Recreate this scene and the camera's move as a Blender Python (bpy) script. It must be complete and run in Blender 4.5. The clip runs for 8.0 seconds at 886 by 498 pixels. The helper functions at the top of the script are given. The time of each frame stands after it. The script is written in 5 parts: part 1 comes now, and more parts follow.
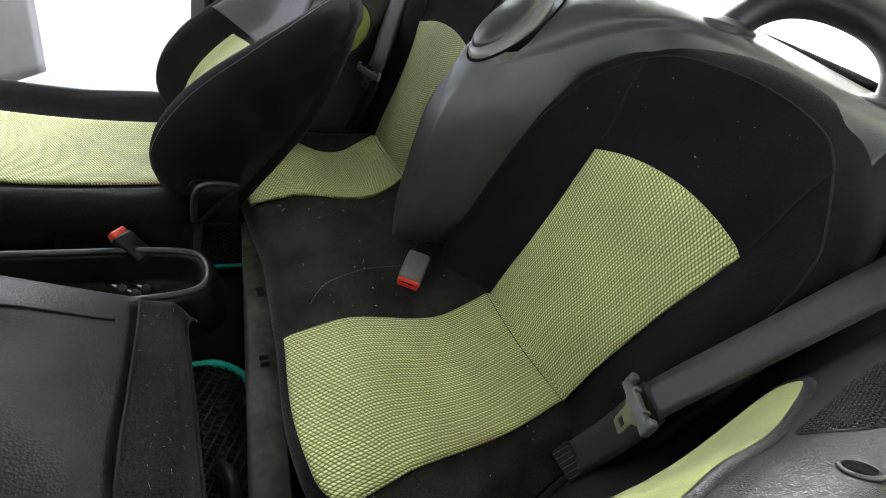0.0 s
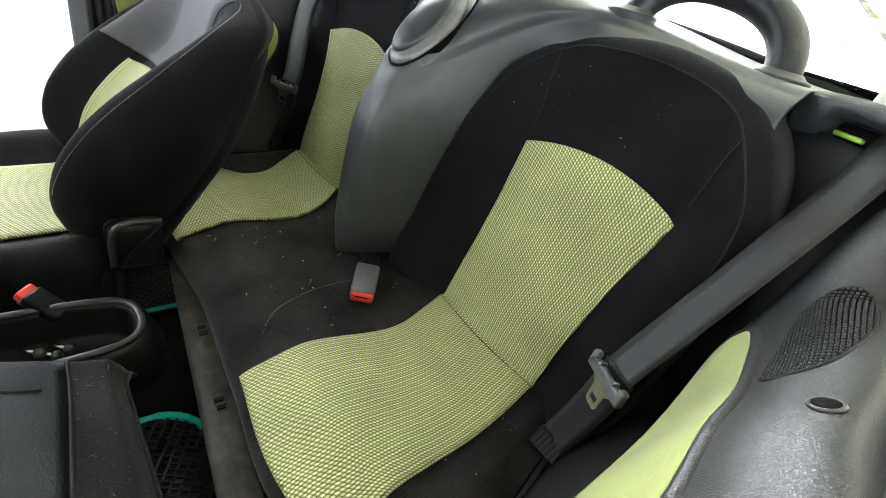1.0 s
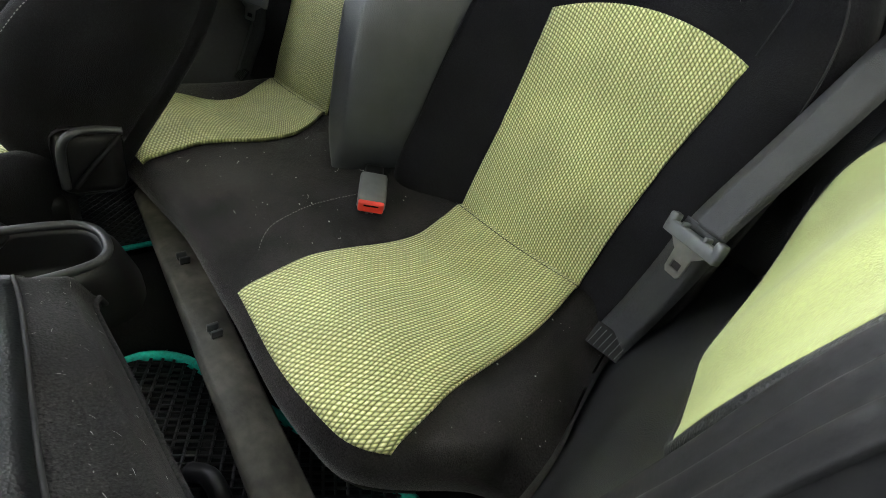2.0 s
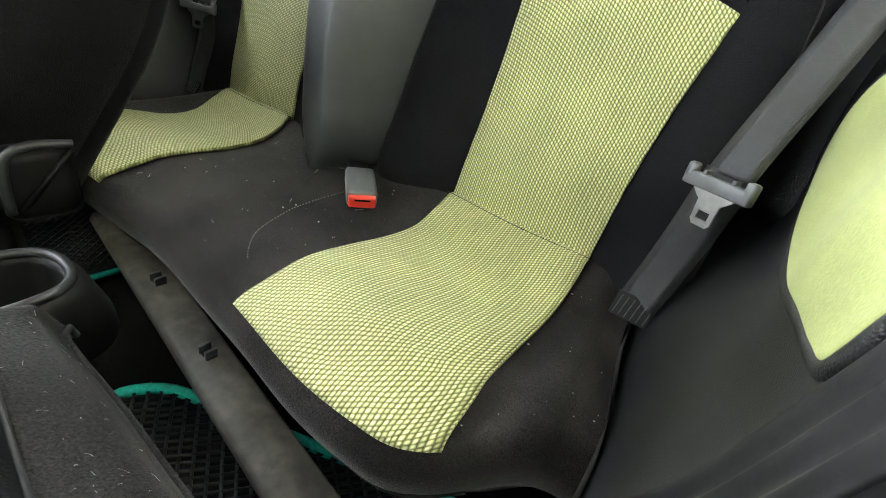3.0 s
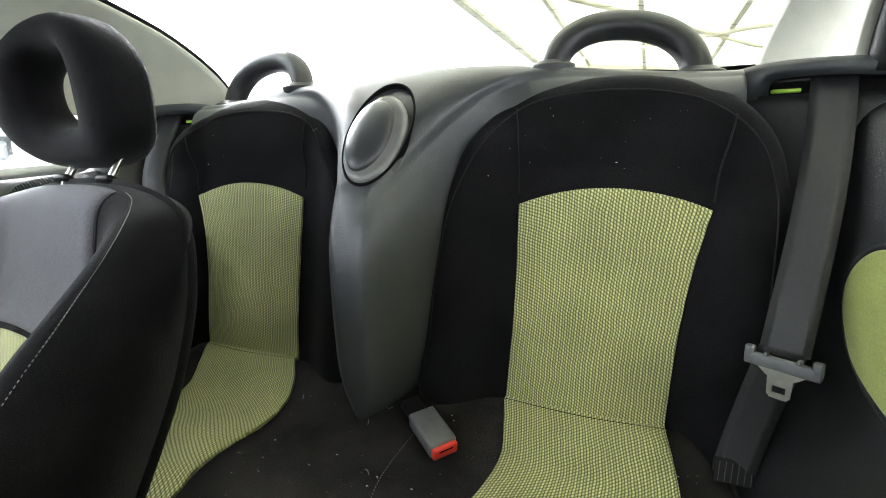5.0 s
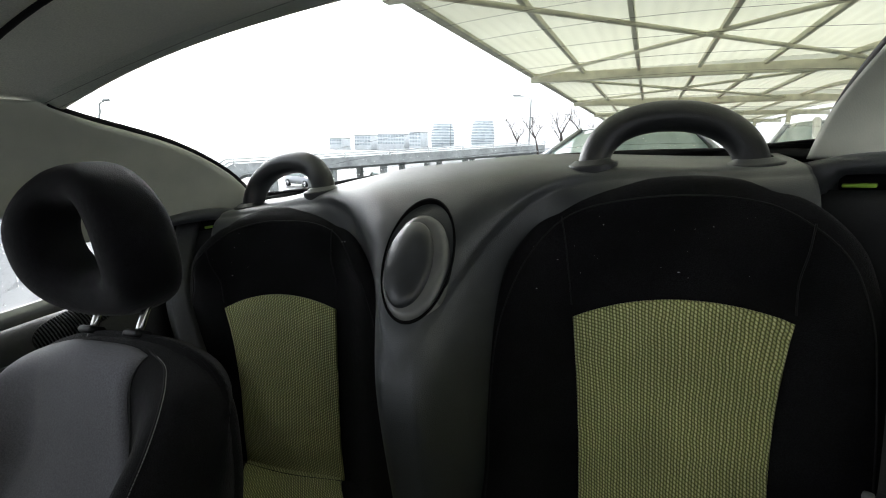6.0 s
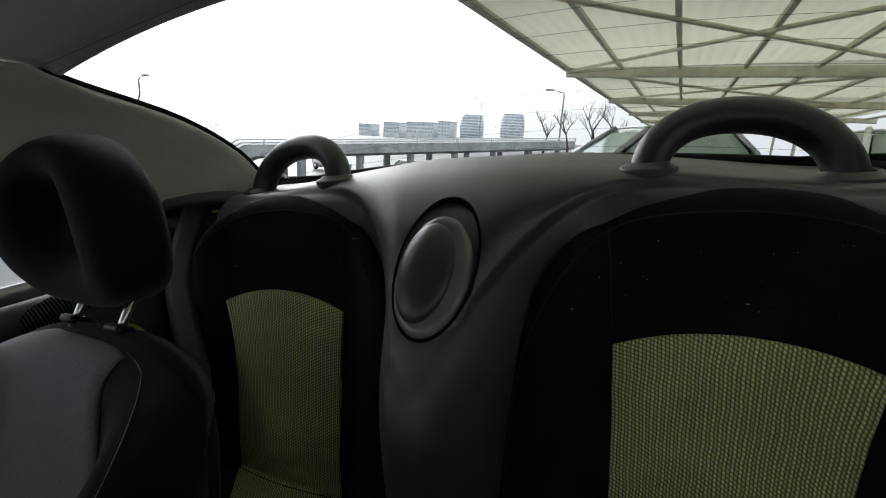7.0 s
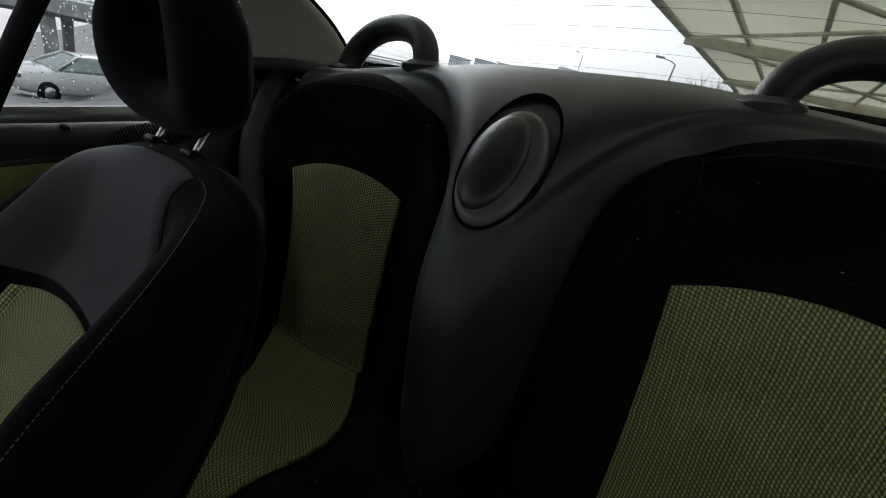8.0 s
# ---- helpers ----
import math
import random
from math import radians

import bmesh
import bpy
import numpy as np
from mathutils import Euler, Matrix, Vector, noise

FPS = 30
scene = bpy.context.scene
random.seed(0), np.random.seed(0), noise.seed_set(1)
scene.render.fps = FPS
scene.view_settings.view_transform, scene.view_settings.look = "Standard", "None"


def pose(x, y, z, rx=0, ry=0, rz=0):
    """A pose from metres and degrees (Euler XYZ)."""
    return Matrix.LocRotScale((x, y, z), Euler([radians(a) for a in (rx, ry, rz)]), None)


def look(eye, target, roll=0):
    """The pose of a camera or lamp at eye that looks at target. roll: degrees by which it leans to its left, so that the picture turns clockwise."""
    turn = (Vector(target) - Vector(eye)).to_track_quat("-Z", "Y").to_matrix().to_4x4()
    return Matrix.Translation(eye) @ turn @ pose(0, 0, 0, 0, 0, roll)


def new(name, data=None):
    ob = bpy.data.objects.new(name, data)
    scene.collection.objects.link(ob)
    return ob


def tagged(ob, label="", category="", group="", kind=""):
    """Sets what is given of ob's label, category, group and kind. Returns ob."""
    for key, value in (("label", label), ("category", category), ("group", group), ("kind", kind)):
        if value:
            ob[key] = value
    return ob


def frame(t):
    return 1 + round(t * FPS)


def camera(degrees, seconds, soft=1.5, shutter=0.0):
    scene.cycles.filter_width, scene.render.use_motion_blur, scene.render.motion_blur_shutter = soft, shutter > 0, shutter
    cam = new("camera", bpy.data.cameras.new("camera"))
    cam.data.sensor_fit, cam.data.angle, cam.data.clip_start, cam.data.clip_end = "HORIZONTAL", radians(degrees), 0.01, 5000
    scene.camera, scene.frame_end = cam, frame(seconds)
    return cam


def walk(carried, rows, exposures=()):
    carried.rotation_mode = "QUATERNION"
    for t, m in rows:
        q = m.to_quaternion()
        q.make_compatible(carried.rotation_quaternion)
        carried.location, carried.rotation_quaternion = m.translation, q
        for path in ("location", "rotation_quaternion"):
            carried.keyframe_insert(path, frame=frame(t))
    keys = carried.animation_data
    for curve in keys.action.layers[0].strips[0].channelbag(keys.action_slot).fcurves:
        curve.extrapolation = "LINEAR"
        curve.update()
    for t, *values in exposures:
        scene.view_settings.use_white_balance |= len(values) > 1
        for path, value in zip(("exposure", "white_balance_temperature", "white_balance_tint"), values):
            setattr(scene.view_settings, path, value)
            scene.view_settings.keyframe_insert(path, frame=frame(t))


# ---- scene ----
from mathutils.bvhtree import BVHTree

cam = camera(88.0, 8.0, 1.0)
# path begin
ROWS = [
    (0.0, pose(0.678, -0.471, 0.900, 55.10, -16.63, 63.74)),
    (0.5, pose(0.677, -0.463, 0.917, 58.25, -14.87, 55.45)),
    (1.0, pose(0.660, -0.488, 0.896, 58.38, -14.24, 52.06)),
    (1.5, pose(0.638, -0.498, 0.804, 56.91, -12.87, 49.75)),
    (1.7, pose(0.630, -0.499, 0.769, 56.90, -12.99, 48.64)),
    (2.8, pose(0.591, -0.529, 0.649, 60.58, -10.99, 40.56)),
    (3.0, pose(0.577, -0.530, 0.661, 61.00, -10.05, 38.99)),
    (3.5, pose(0.534, -0.548, 0.693, 64.26, -8.51, 34.08)),
    (4.0, pose(0.493, -0.568, 0.725, 68.10, -5.80, 29.92)),
    (4.5, pose(0.433, -0.591, 0.758, 72.05, -2.71, 25.54)),
    (5.0, pose(0.370, -0.605, 0.830, 74.40, 2.26, 21.90)),
    (5.2, pose(0.348, -0.615, 0.855, 75.34, 3.84, 20.95)),
    (6.3, pose(0.290, -0.512, 1.000, 76.00, 7.92, 21.85)),
    (6.5, pose(0.289, -0.503, 0.998, 75.97, 7.60, 22.39)),
    (7.0, pose(0.259, -0.455, 0.979, 75.19, 4.62, 25.02)),
    (7.5, pose(0.248, -0.428, 0.933, 73.31, 0.30, 29.07)),
    (8.0, pose(0.255, -0.460, 0.909, 68.26, -6.04, 35.68)),
]
# path end
walk(cam, ROWS, exposures=[(0.0, 2.85, 6100, 11), (0.5, 3.05, 6100, 11), (1.0, 3.32, 6100, 11), (1.7, 3.3, 6100, 11), (3.0, 3.95, 6150, 11), (4.5, 3.85, 6150, 11), (5.2, 2.6, 6150, 11), (6.3, 0.85, 6150, 11), (7.0, 0.3, 6150, 11), (7.5, -0.15, 6150, 11), (8.0, -0.25, 6100, 11)])

# ---------------------------------------------------------------- light
world = bpy.data.worlds.new("overcast_sky")
scene.world = world
world.use_nodes = True
wn = world.node_tree
sky = wn.nodes.new("ShaderNodeTexSky")
sky.sky_type, sky.sun_disc = "NISHITA", False
sky.sun_elevation, sky.sun_rotation = radians(30), radians(-47)
sky.air_density, sky.dust_density, sky.ozone_density = 1.0, 3.0, 0.3
pale = wn.nodes.new("ShaderNodeHueSaturation")
pale.inputs["Saturation"].default_value = 0.25
wn.links.new(sky.outputs[0], pale.inputs["Color"])
cloud = wn.nodes.new("ShaderNodeMix")
cloud.data_type = "RGBA"
cloud.inputs["Factor"].default_value = 0.55
cloud.inputs["B"].default_value = (7.4, 7.5, 7.6, 1)
wn.links.new(pale.outputs[0], cloud.inputs["A"])
wn.links.new(cloud.outputs["Result"], wn.nodes["Background"].inputs["Color"])
wn.nodes["Background"].inputs["Strength"].default_value = 0.15

sun_data = bpy.data.lights.new("sun", "SUN")
sun_data.energy, sun_data.angle, sun_data.color = 0.9, radians(40), (1.0, 0.98, 0.95)
sun = new("sun", sun_data)
sun.matrix_world = look((-7.3, 6.8, 5.8), (0, 0, 0))


# ---------------------------------------------------------------- materials
def mat(name, color, rough=0.6, metal=0.0, noise_scale=0.0, vary=0.0, bump=0.0, bump_scale=0.0, sheen=0.0,
        stain_scale=6.0, stain=0.0, spec=0.5, kind="noise", coat=0.0):
    m = bpy.data.materials.new(name)
    m.use_nodes = True
    nt = m.node_tree
    b = nt.nodes["Principled BSDF"]
    b.inputs["Roughness"].default_value = rough
    b.inputs["Metallic"].default_value = metal
    b.inputs["Specular IOR Level"].default_value = spec
    b.inputs["Sheen Weight"].default_value = sheen
    b.inputs["Coat Weight"].default_value = coat
    tc = nt.nodes.new("ShaderNodeTexCoord")
    last = None
    rgb = nt.nodes.new("ShaderNodeRGB")
    rgb.outputs[0].default_value = (*color, 1)
    last = rgb.outputs[0]

    def layer(src, scale, amount, detail=4.0):
        n = nt.nodes.new("ShaderNodeTexNoise")
        n.inputs["Scale"].default_value = scale
        n.inputs["Detail"].default_value = detail
        nt.links.new(tc.outputs["Object"], n.inputs["Vector"])
        r = nt.nodes.new("ShaderNodeMapRange")
        r.inputs["From Min"].default_value, r.inputs["From Max"].default_value = 0.3, 0.7
        r.inputs["To Min"].default_value, r.inputs["To Max"].default_value = 1 - amount, 1 + amount
        nt.links.new(n.outputs["Fac"], r.inputs["Value"])
        mx = nt.nodes.new("ShaderNodeMix")
        mx.data_type, mx.blend_type = "RGBA", "MULTIPLY"
        mx.inputs["Factor"].default_value = 1.0
        nt.links.new(src, mx.inputs["A"])
        nt.links.new(r.outputs["Result"], mx.inputs["B"])
        return mx.outputs["Result"], n

    if vary:
        last, _ = layer(last, noise_scale, vary)
    if stain:
        last, n2 = layer(last, stain_scale, stain, 6.0)
        rr = nt.nodes.new("ShaderNodeMapRange")
        rr.inputs["To Min"].default_value, rr.inputs["To Max"].default_value = max(rough - 0.12, 0.02), min(rough + 0.12, 1)
        nt.links.new(n2.outputs["Fac"], rr.inputs["Value"])
        nt.links.new(rr.outputs["Result"], b.inputs["Roughness"])
    nt.links.new(last, b.inputs["Base Color"])
    if bump:
        if kind == "voronoi":
            h = nt.nodes.new("ShaderNodeTexVoronoi")
            h.inputs["Scale"].default_value = bump_scale
            hs = h.outputs["Distance"]
        else:
            h = nt.nodes.new("ShaderNodeTexNoise")
            h.inputs["Scale"].default_value = bump_scale
            h.inputs["Detail"].default_value = 3.0
            hs = h.outputs["Fac"]
        nt.links.new(tc.outputs["Object"], h.inputs["Vector"])
        bp = nt.nodes.new("ShaderNodeBump")
        bp.inputs["Strength"].default_value = bump
        bp.inputs["Distance"].default_value = 0.001
        nt.links.new(hs, bp.inputs["Height"])
        nt.links.new(bp.outputs[0], b.inputs["Normal"])
    return m


def weave(name, light, dark, gap, cell_w, cell_h, bump=1.0):
    """Coarse knitted upholstery: columns of slanted rounded knots, laid out in metres by the UV map."""
    m = mat(name, light, 0.6, sheen=0.15)
    nt = m.node_tree
    b = nt.nodes["Principled BSDF"]

    def op(kind, a, c=None):
        n = nt.nodes.new("ShaderNodeMath")
        n.operation = kind
        for k, v in enumerate((a, c)):
            if v is None:
                continue
            if isinstance(v, (int, float)):
                n.inputs[k].default_value = v
            else:
                nt.links.new(v, n.inputs[k])
        return n.outputs[0]

    uv = nt.nodes.new("ShaderNodeUVMap")
    sp = nt.nodes.new("ShaderNodeSeparateXYZ")
    nt.links.new(uv.outputs[0], sp.inputs[0])
    tc = nt.nodes.new("ShaderNodeTexCoord")
    wob = nt.nodes.new("ShaderNodeTexNoise")
    wob.inputs["Scale"].default_value = 60.0
    nt.links.new(tc.outputs["Object"], wob.inputs["Vector"])
    drift = nt.nodes.new("ShaderNodeTexNoise")
    drift.inputs["Scale"].default_value = 15.0
    nt.links.new(tc.outputs["Object"], drift.inputs["Vector"])
    u = op("ADD", op("DIVIDE", sp.outputs[0], cell_w), op("ADD", op("MULTIPLY", wob.outputs["Fac"], 0.45), op("MULTIPLY", drift.outputs["Fac"], 1.6)))
    col = op("FLOOR", u)
    fu = op("SUBTRACT", u, col)
    v = op("ADD", op("ADD", op("DIVIDE", sp.outputs[1], cell_h), op("MULTIPLY", col, 0.5)), op("MULTIPLY", fu, 0.42))
    fv = op("SUBTRACT", v, op("FLOOR", v))
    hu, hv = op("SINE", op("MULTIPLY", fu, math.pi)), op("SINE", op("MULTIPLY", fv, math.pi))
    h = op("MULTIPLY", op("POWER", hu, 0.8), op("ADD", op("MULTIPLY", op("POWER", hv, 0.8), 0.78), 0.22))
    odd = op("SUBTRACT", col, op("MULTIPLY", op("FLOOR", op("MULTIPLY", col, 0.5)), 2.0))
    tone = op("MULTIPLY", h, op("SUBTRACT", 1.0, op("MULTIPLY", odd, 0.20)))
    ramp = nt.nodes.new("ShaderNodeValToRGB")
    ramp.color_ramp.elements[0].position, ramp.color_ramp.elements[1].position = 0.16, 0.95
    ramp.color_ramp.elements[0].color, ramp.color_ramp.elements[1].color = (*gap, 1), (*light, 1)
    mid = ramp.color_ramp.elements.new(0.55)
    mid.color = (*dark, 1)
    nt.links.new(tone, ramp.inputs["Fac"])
    n = nt.nodes.new("ShaderNodeTexNoise")
    n.inputs["Scale"].default_value, n.inputs["Detail"].default_value = 9.0, 6.0
    nt.links.new(tc.outputs["Object"], n.inputs["Vector"])
    r = nt.nodes.new("ShaderNodeMapRange")
    r.inputs["From Min"].default_value, r.inputs["From Max"].default_value = 0.3, 0.7
    r.inputs["To Min"].default_value, r.inputs["To Max"].default_value = 0.84, 1.1
    nt.links.new(n.outputs["Fac"], r.inputs["Value"])
    mx = nt.nodes.new("ShaderNodeMix")
    mx.data_type, mx.blend_type = "RGBA", "MULTIPLY"
    mx.inputs["Factor"].default_value = 1.0
    nt.links.new(ramp.outputs["Color"], mx.inputs["A"])
    nt.links.new(r.outputs["Result"], mx.inputs["B"])
    nt.links.new(mx.outputs["Result"], b.inputs["Base Color"])
    bp = nt.nodes.new("ShaderNodeBump")
    bp.inputs["Strength"].default_value, bp.inputs["Distance"].default_value = bump, 0.0016
    nt.links.new(h, bp.inputs["Height"])
    nt.links.new(bp.outputs[0], b.inputs["Normal"])
    return m


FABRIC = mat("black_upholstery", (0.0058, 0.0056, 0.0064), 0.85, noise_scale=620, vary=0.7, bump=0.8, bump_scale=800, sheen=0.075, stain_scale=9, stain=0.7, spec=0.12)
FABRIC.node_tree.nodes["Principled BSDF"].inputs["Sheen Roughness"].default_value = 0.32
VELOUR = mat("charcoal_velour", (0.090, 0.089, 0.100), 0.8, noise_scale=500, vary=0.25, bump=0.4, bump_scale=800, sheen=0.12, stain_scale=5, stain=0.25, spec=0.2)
# Lighter than FABRIC for dust, with glancing light put into the colour.
CUSHION = mat("dusty_lit_cushion_cloth", (0.0195, 0.0178, 0.0180), 0.88, noise_scale=620, vary=0.7, bump=0.8, bump_scale=800, sheen=0.17, stain_scale=11, stain=0.8, spec=0.12)
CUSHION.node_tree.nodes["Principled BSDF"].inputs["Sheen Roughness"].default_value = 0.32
FELT = mat("felt_carpet", (0.0135, 0.0128, 0.0128), 0.95, noise_scale=420, vary=0.9, bump=1.0, bump_scale=560, sheen=0.06, stain_scale=14, stain=0.4, spec=0.1)
CARPET = mat("floor_carpet", (0.004, 0.004, 0.004), 0.95, noise_scale=300, vary=0.5, bump=0.9, bump_scale=350, spec=0.1)
LEATHER = mat("black_leatherette", (0.006, 0.0072, 0.0078), 0.48, noise_scale=40, vary=0.15, bump=0.3, bump_scale=420, kind="voronoi", stain_scale=8, stain=0.2, spec=0.16)
PLASTIC = mat("grained_plastic", (0.0345, 0.0380, 0.0405), 0.42, noise_scale=30, vary=0.12, bump=0.28, bump_scale=620, kind="voronoi", stain_scale=5, stain=0.28, spec=0.66)
TRIM = mat("matt_grained_trim", (0.0094, 0.0101, 0.0109), 0.45, noise_scale=160, vary=0.3, bump=0.34, bump_scale=760, kind="voronoi", stain_scale=7, stain=0.55, spec=0.44)
HOOP = mat("dark_satin_plastic", (0.0165, 0.0175, 0.0190), 0.40, noise_scale=30, vary=0.12, bump=0.2, bump_scale=620, kind="voronoi", stain_scale=9, stain=0.25, spec=0.5)
SMOOTH = mat("smooth_black_plastic", (0.0062, 0.0062, 0.0066), 0.44, noise_scale=30, vary=0.15, stain_scale=9, stain=0.25, spec=0.22)
SATIN = mat("satin_plastic", (0.030, 0.032, 0.034), 0.36, noise_scale=30, vary=0.12, stain_scale=12, stain=0.25)
# Near black standing for the shade inside recesses, slots and holes.
DARK = mat("shade_black", (0.004, 0.004, 0.004), 0.8, noise_scale=40, vary=0.2, spec=0.08)
DUSTY = mat("dusty_plastic", (0.056, 0.053, 0.044), 0.62, noise_scale=60, vary=0.35, bump=0.3, bump_scale=300, stain_scale=11, stain=0.6, spec=0.3)
RUBBER = mat("black_rubber", (0.007, 0.007, 0.007), 0.62, noise_scale=50, vary=0.3, bump=0.3, bump_scale=200, stain_scale=8, stain=0.3, spec=0.22)
LINER = mat("headliner_cloth", (0.70, 0.70, 0.64), 0.9, noise_scale=500, vary=0.12, bump=0.3, bump_scale=900, sheen=0.2, stain_scale=3, stain=0.1)
PILLAR = mat("grey_pillar_trim", (0.43, 0.44, 0.37), 0.6, noise_scale=20, vary=0.06, bump=0.10, bump_scale=420, kind="voronoi", stain_scale=4, stain=0.1)
WEBBING = mat("belt_webbing", (0.0165, 0.0172, 0.0188), 0.45, noise_scale=300, vary=0.25, bump=0.5, bump_scale=1100, sheen=0.06, spec=0.45)
CHROME = mat("steel", (0.55, 0.55, 0.55), 0.25, 1.0, noise_scale=60, vary=0.1)
GREYPL = mat("grey_buckle_plastic", (0.10, 0.104, 0.108), 0.4, noise_scale=60, vary=0.1, stain_scale=40, stain=0.15)
RINGPL = mat("satin_grey_ring", (0.15, 0.15, 0.145), 0.25, noise_scale=40, vary=0.1, stain_scale=12, stain=0.2)
BLADE = mat("worn_steel", (0.42, 0.42, 0.40), 0.30, 1.0, noise_scale=60, vary=0.2)
RED = mat("red_plastic", (0.62, 0.035, 0.02), 0.4, noise_scale=60, vary=0.1)
LIME = mat("lime_cloth", (0.225, 0.258, 0.064), 0.8, noise_scale=400, vary=0.14, bump=0.4, bump_scale=700, sheen=0.2, stain_scale=7, stain=0.30)
LIMEPL = mat("lime_plastic", (0.35, 0.6, 0.06), 0.35, noise_scale=60, vary=0.1)
TEAL = mat("teal_edging", (0.0, 0.36, 0.29), 0.6, noise_scale=300, vary=0.25, bump=0.5, bump_scale=500)
THREAD = mat("light_thread", (0.22, 0.22, 0.205), 0.8, noise_scale=300, vary=0.2)
LINT = mat("lint", (0.55, 0.55, 0.53), 0.9, noise_scale=300, vary=0.2)
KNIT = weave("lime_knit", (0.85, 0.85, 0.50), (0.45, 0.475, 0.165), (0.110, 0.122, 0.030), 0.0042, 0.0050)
PAINT = mat("silver_paint", (0.35, 0.36, 0.37), 0.3, 0.6, noise_scale=40, vary=0.05, coat=0.8)
BURN = mat("singed_cloth", (0.045, 0.040, 0.018), 0.9, noise_scale=400, vary=0.6, bump=0.6, bump_scale=500)
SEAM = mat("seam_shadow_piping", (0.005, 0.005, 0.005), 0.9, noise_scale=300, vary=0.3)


def glass(name, tint=(1, 1, 1), rough=0.0):
    m = bpy.data.materials.new(name)
    m.use_nodes = True
    b = m.node_tree.nodes["Principled BSDF"]
    b.inputs["Base Color"].default_value = (*tint, 1)
    b.inputs["Transmission Weight"].default_value = 1.0
    b.inputs["Roughness"].default_value = rough
    b.inputs["IOR"].default_value = 1.003
    return m


GLASS = glass("window_glass", (0.93, 0.96, 0.95))
WATER = glass("rain_water", (1, 1, 1))
WATER.node_tree.nodes["Principled BSDF"].inputs["IOR"].default_value = 1.33


# ---------------------------------------------------------------- builders
def smoothstep(a, b, x):
    x = min(max((x - a) / (b - a), 0.0), 1.0)
    return x * x * (3 - 2 * x)


def lerp(a, b, t):
    return a + (b - a) * t


def curve_at(points, t):
    """Catmull-Rom through a short list of tuples, t from 0 to 1."""
    n = len(points) - 1
    s = min(max(t, 0.0), 1.0) * n
    i = min(int(s), n - 1)
    f = s - i
    p = [Vector(points[min(max(i + k, 0), n)]) for k in (-1, 0, 1, 2)]
    return 0.5 * ((2 * p[1]) + (p[2] - p[0]) * f + (2 * p[0] - 5 * p[1] + 4 * p[2] - p[3]) * f * f
                  + (3 * p[1] - p[0] - 3 * p[2] + p[3]) * f * f * f)


def thing(name, at, label, category, group="", kind=""):
    ob = new(name)
    ob.empty_display_size = 0.05
    ob.matrix_basis = Matrix.Translation(at)
    return tagged(ob, label, category, group, kind)


def world_of(ob):
    m = Matrix.Identity(4)
    while ob:
        m = ob.matrix_parent_inverse @ ob.matrix_basis @ m if ob.parent else ob.matrix_basis @ m
        ob = ob.parent
    return m


def part(name, bm, material, parent, label="", smooth=True):
    me = bpy.data.meshes.new(name)
    bm.normal_update()
    bm.to_mesh(me)
    bm.free()
    me.materials.append(material)
    if smooth:
        for p in me.polygons:
            p.use_smooth = True
    ob = new(name, me)
    if parent:
        ob.parent = parent
        ob.matrix_parent_inverse = world_of(parent).inverted()
    if label:
        ob["label"] = label
    return ob


def solo(name, bm, material, label, category, kind="", group="", smooth=True):
    return tagged(part(name, bm, material, None, "", smooth), label, category, group, kind)


def grid(f, nu, nv, uvf=None, flip=False):
    bm = bmesh.new()
    lay = bm.loops.layers.uv.new("UVMap") if uvf else None
    vs = [[bm.verts.new(f(i / nu, j / nv)) for j in range(nv + 1)] for i in range(nu + 1)]
    for i in range(nu):
        for j in range(nv):
            q = [(i, j), (i + 1, j), (i + 1, j + 1), (i, j + 1)]
            if flip:
                q.reverse()
            fc = bm.faces.new([vs[a][b] for a, b in q])
            if uvf:
                for lp, (a, b) in zip(fc.loops, q):
                    lp[lay].uv = uvf(a / nu, b / nv)
    return bm


def thick(bm, d):
    """Give an open sheet real thickness, to the side its normals point away from."""
    bm.normal_update()
    bmesh.ops.solidify(bm, geom=bm.faces[:], thickness=d)
    return bm


def box(size, at=(0, 0, 0), bevel=0.0, rot=None, seg=2):
    bm = bmesh.new()
    bmesh.ops.create_cube(bm, size=1.0)
    bmesh.ops.scale(bm, vec=size, verts=bm.verts)
    if bevel:
        bmesh.ops.bevel(bm, geom=bm.edges[:], offset=bevel, segments=seg, affect="EDGES", profile=0.5)
    if rot:
        bmesh.ops.transform(bm, matrix=rot.to_4x4(), verts=bm.verts)
    bmesh.ops.translate(bm, vec=at, verts=bm.verts)
    return bm


def tube(path, radius, seg=10, closed=False, squash=1.0, cap=True):
    """A round bar along a list of points; radius may be a function of 0..1."""
    bm = bmesh.new()
    pts = [Vector(p) for p in path]
    n = len(pts)
    rings, side = [], None
    for i, p in enumerate(pts):
        a = pts[(i - 1) % n] if closed else pts[max(i - 1, 0)]
        c = pts[(i + 1) % n] if closed else pts[min(i + 1, n - 1)]
        d = (c - a).normalized()
        if side is None:
            side = d.orthogonal().normalized()
        side = (side - d * side.dot(d)).normalized()
        up = d.cross(side)
        r = radius(i / max(n - 1, 1)) if callable(radius) else radius
        rings.append([bm.verts.new(p + (side * math.cos(k * math.tau / seg) + up * squash * math.sin(k * math.tau / seg)) * r) for k in range(seg)])
    for i in range(n if closed else n - 1):
        a, b = rings[i], rings[(i + 1) % n]
        for k in range(seg):
            bm.faces.new((a[k], a[(k + 1) % seg], b[(k + 1) % seg], b[k]))
    if not closed and cap:
        bm.faces.new(rings[0][::-1])
        bm.faces.new(rings[-1])
    return bm


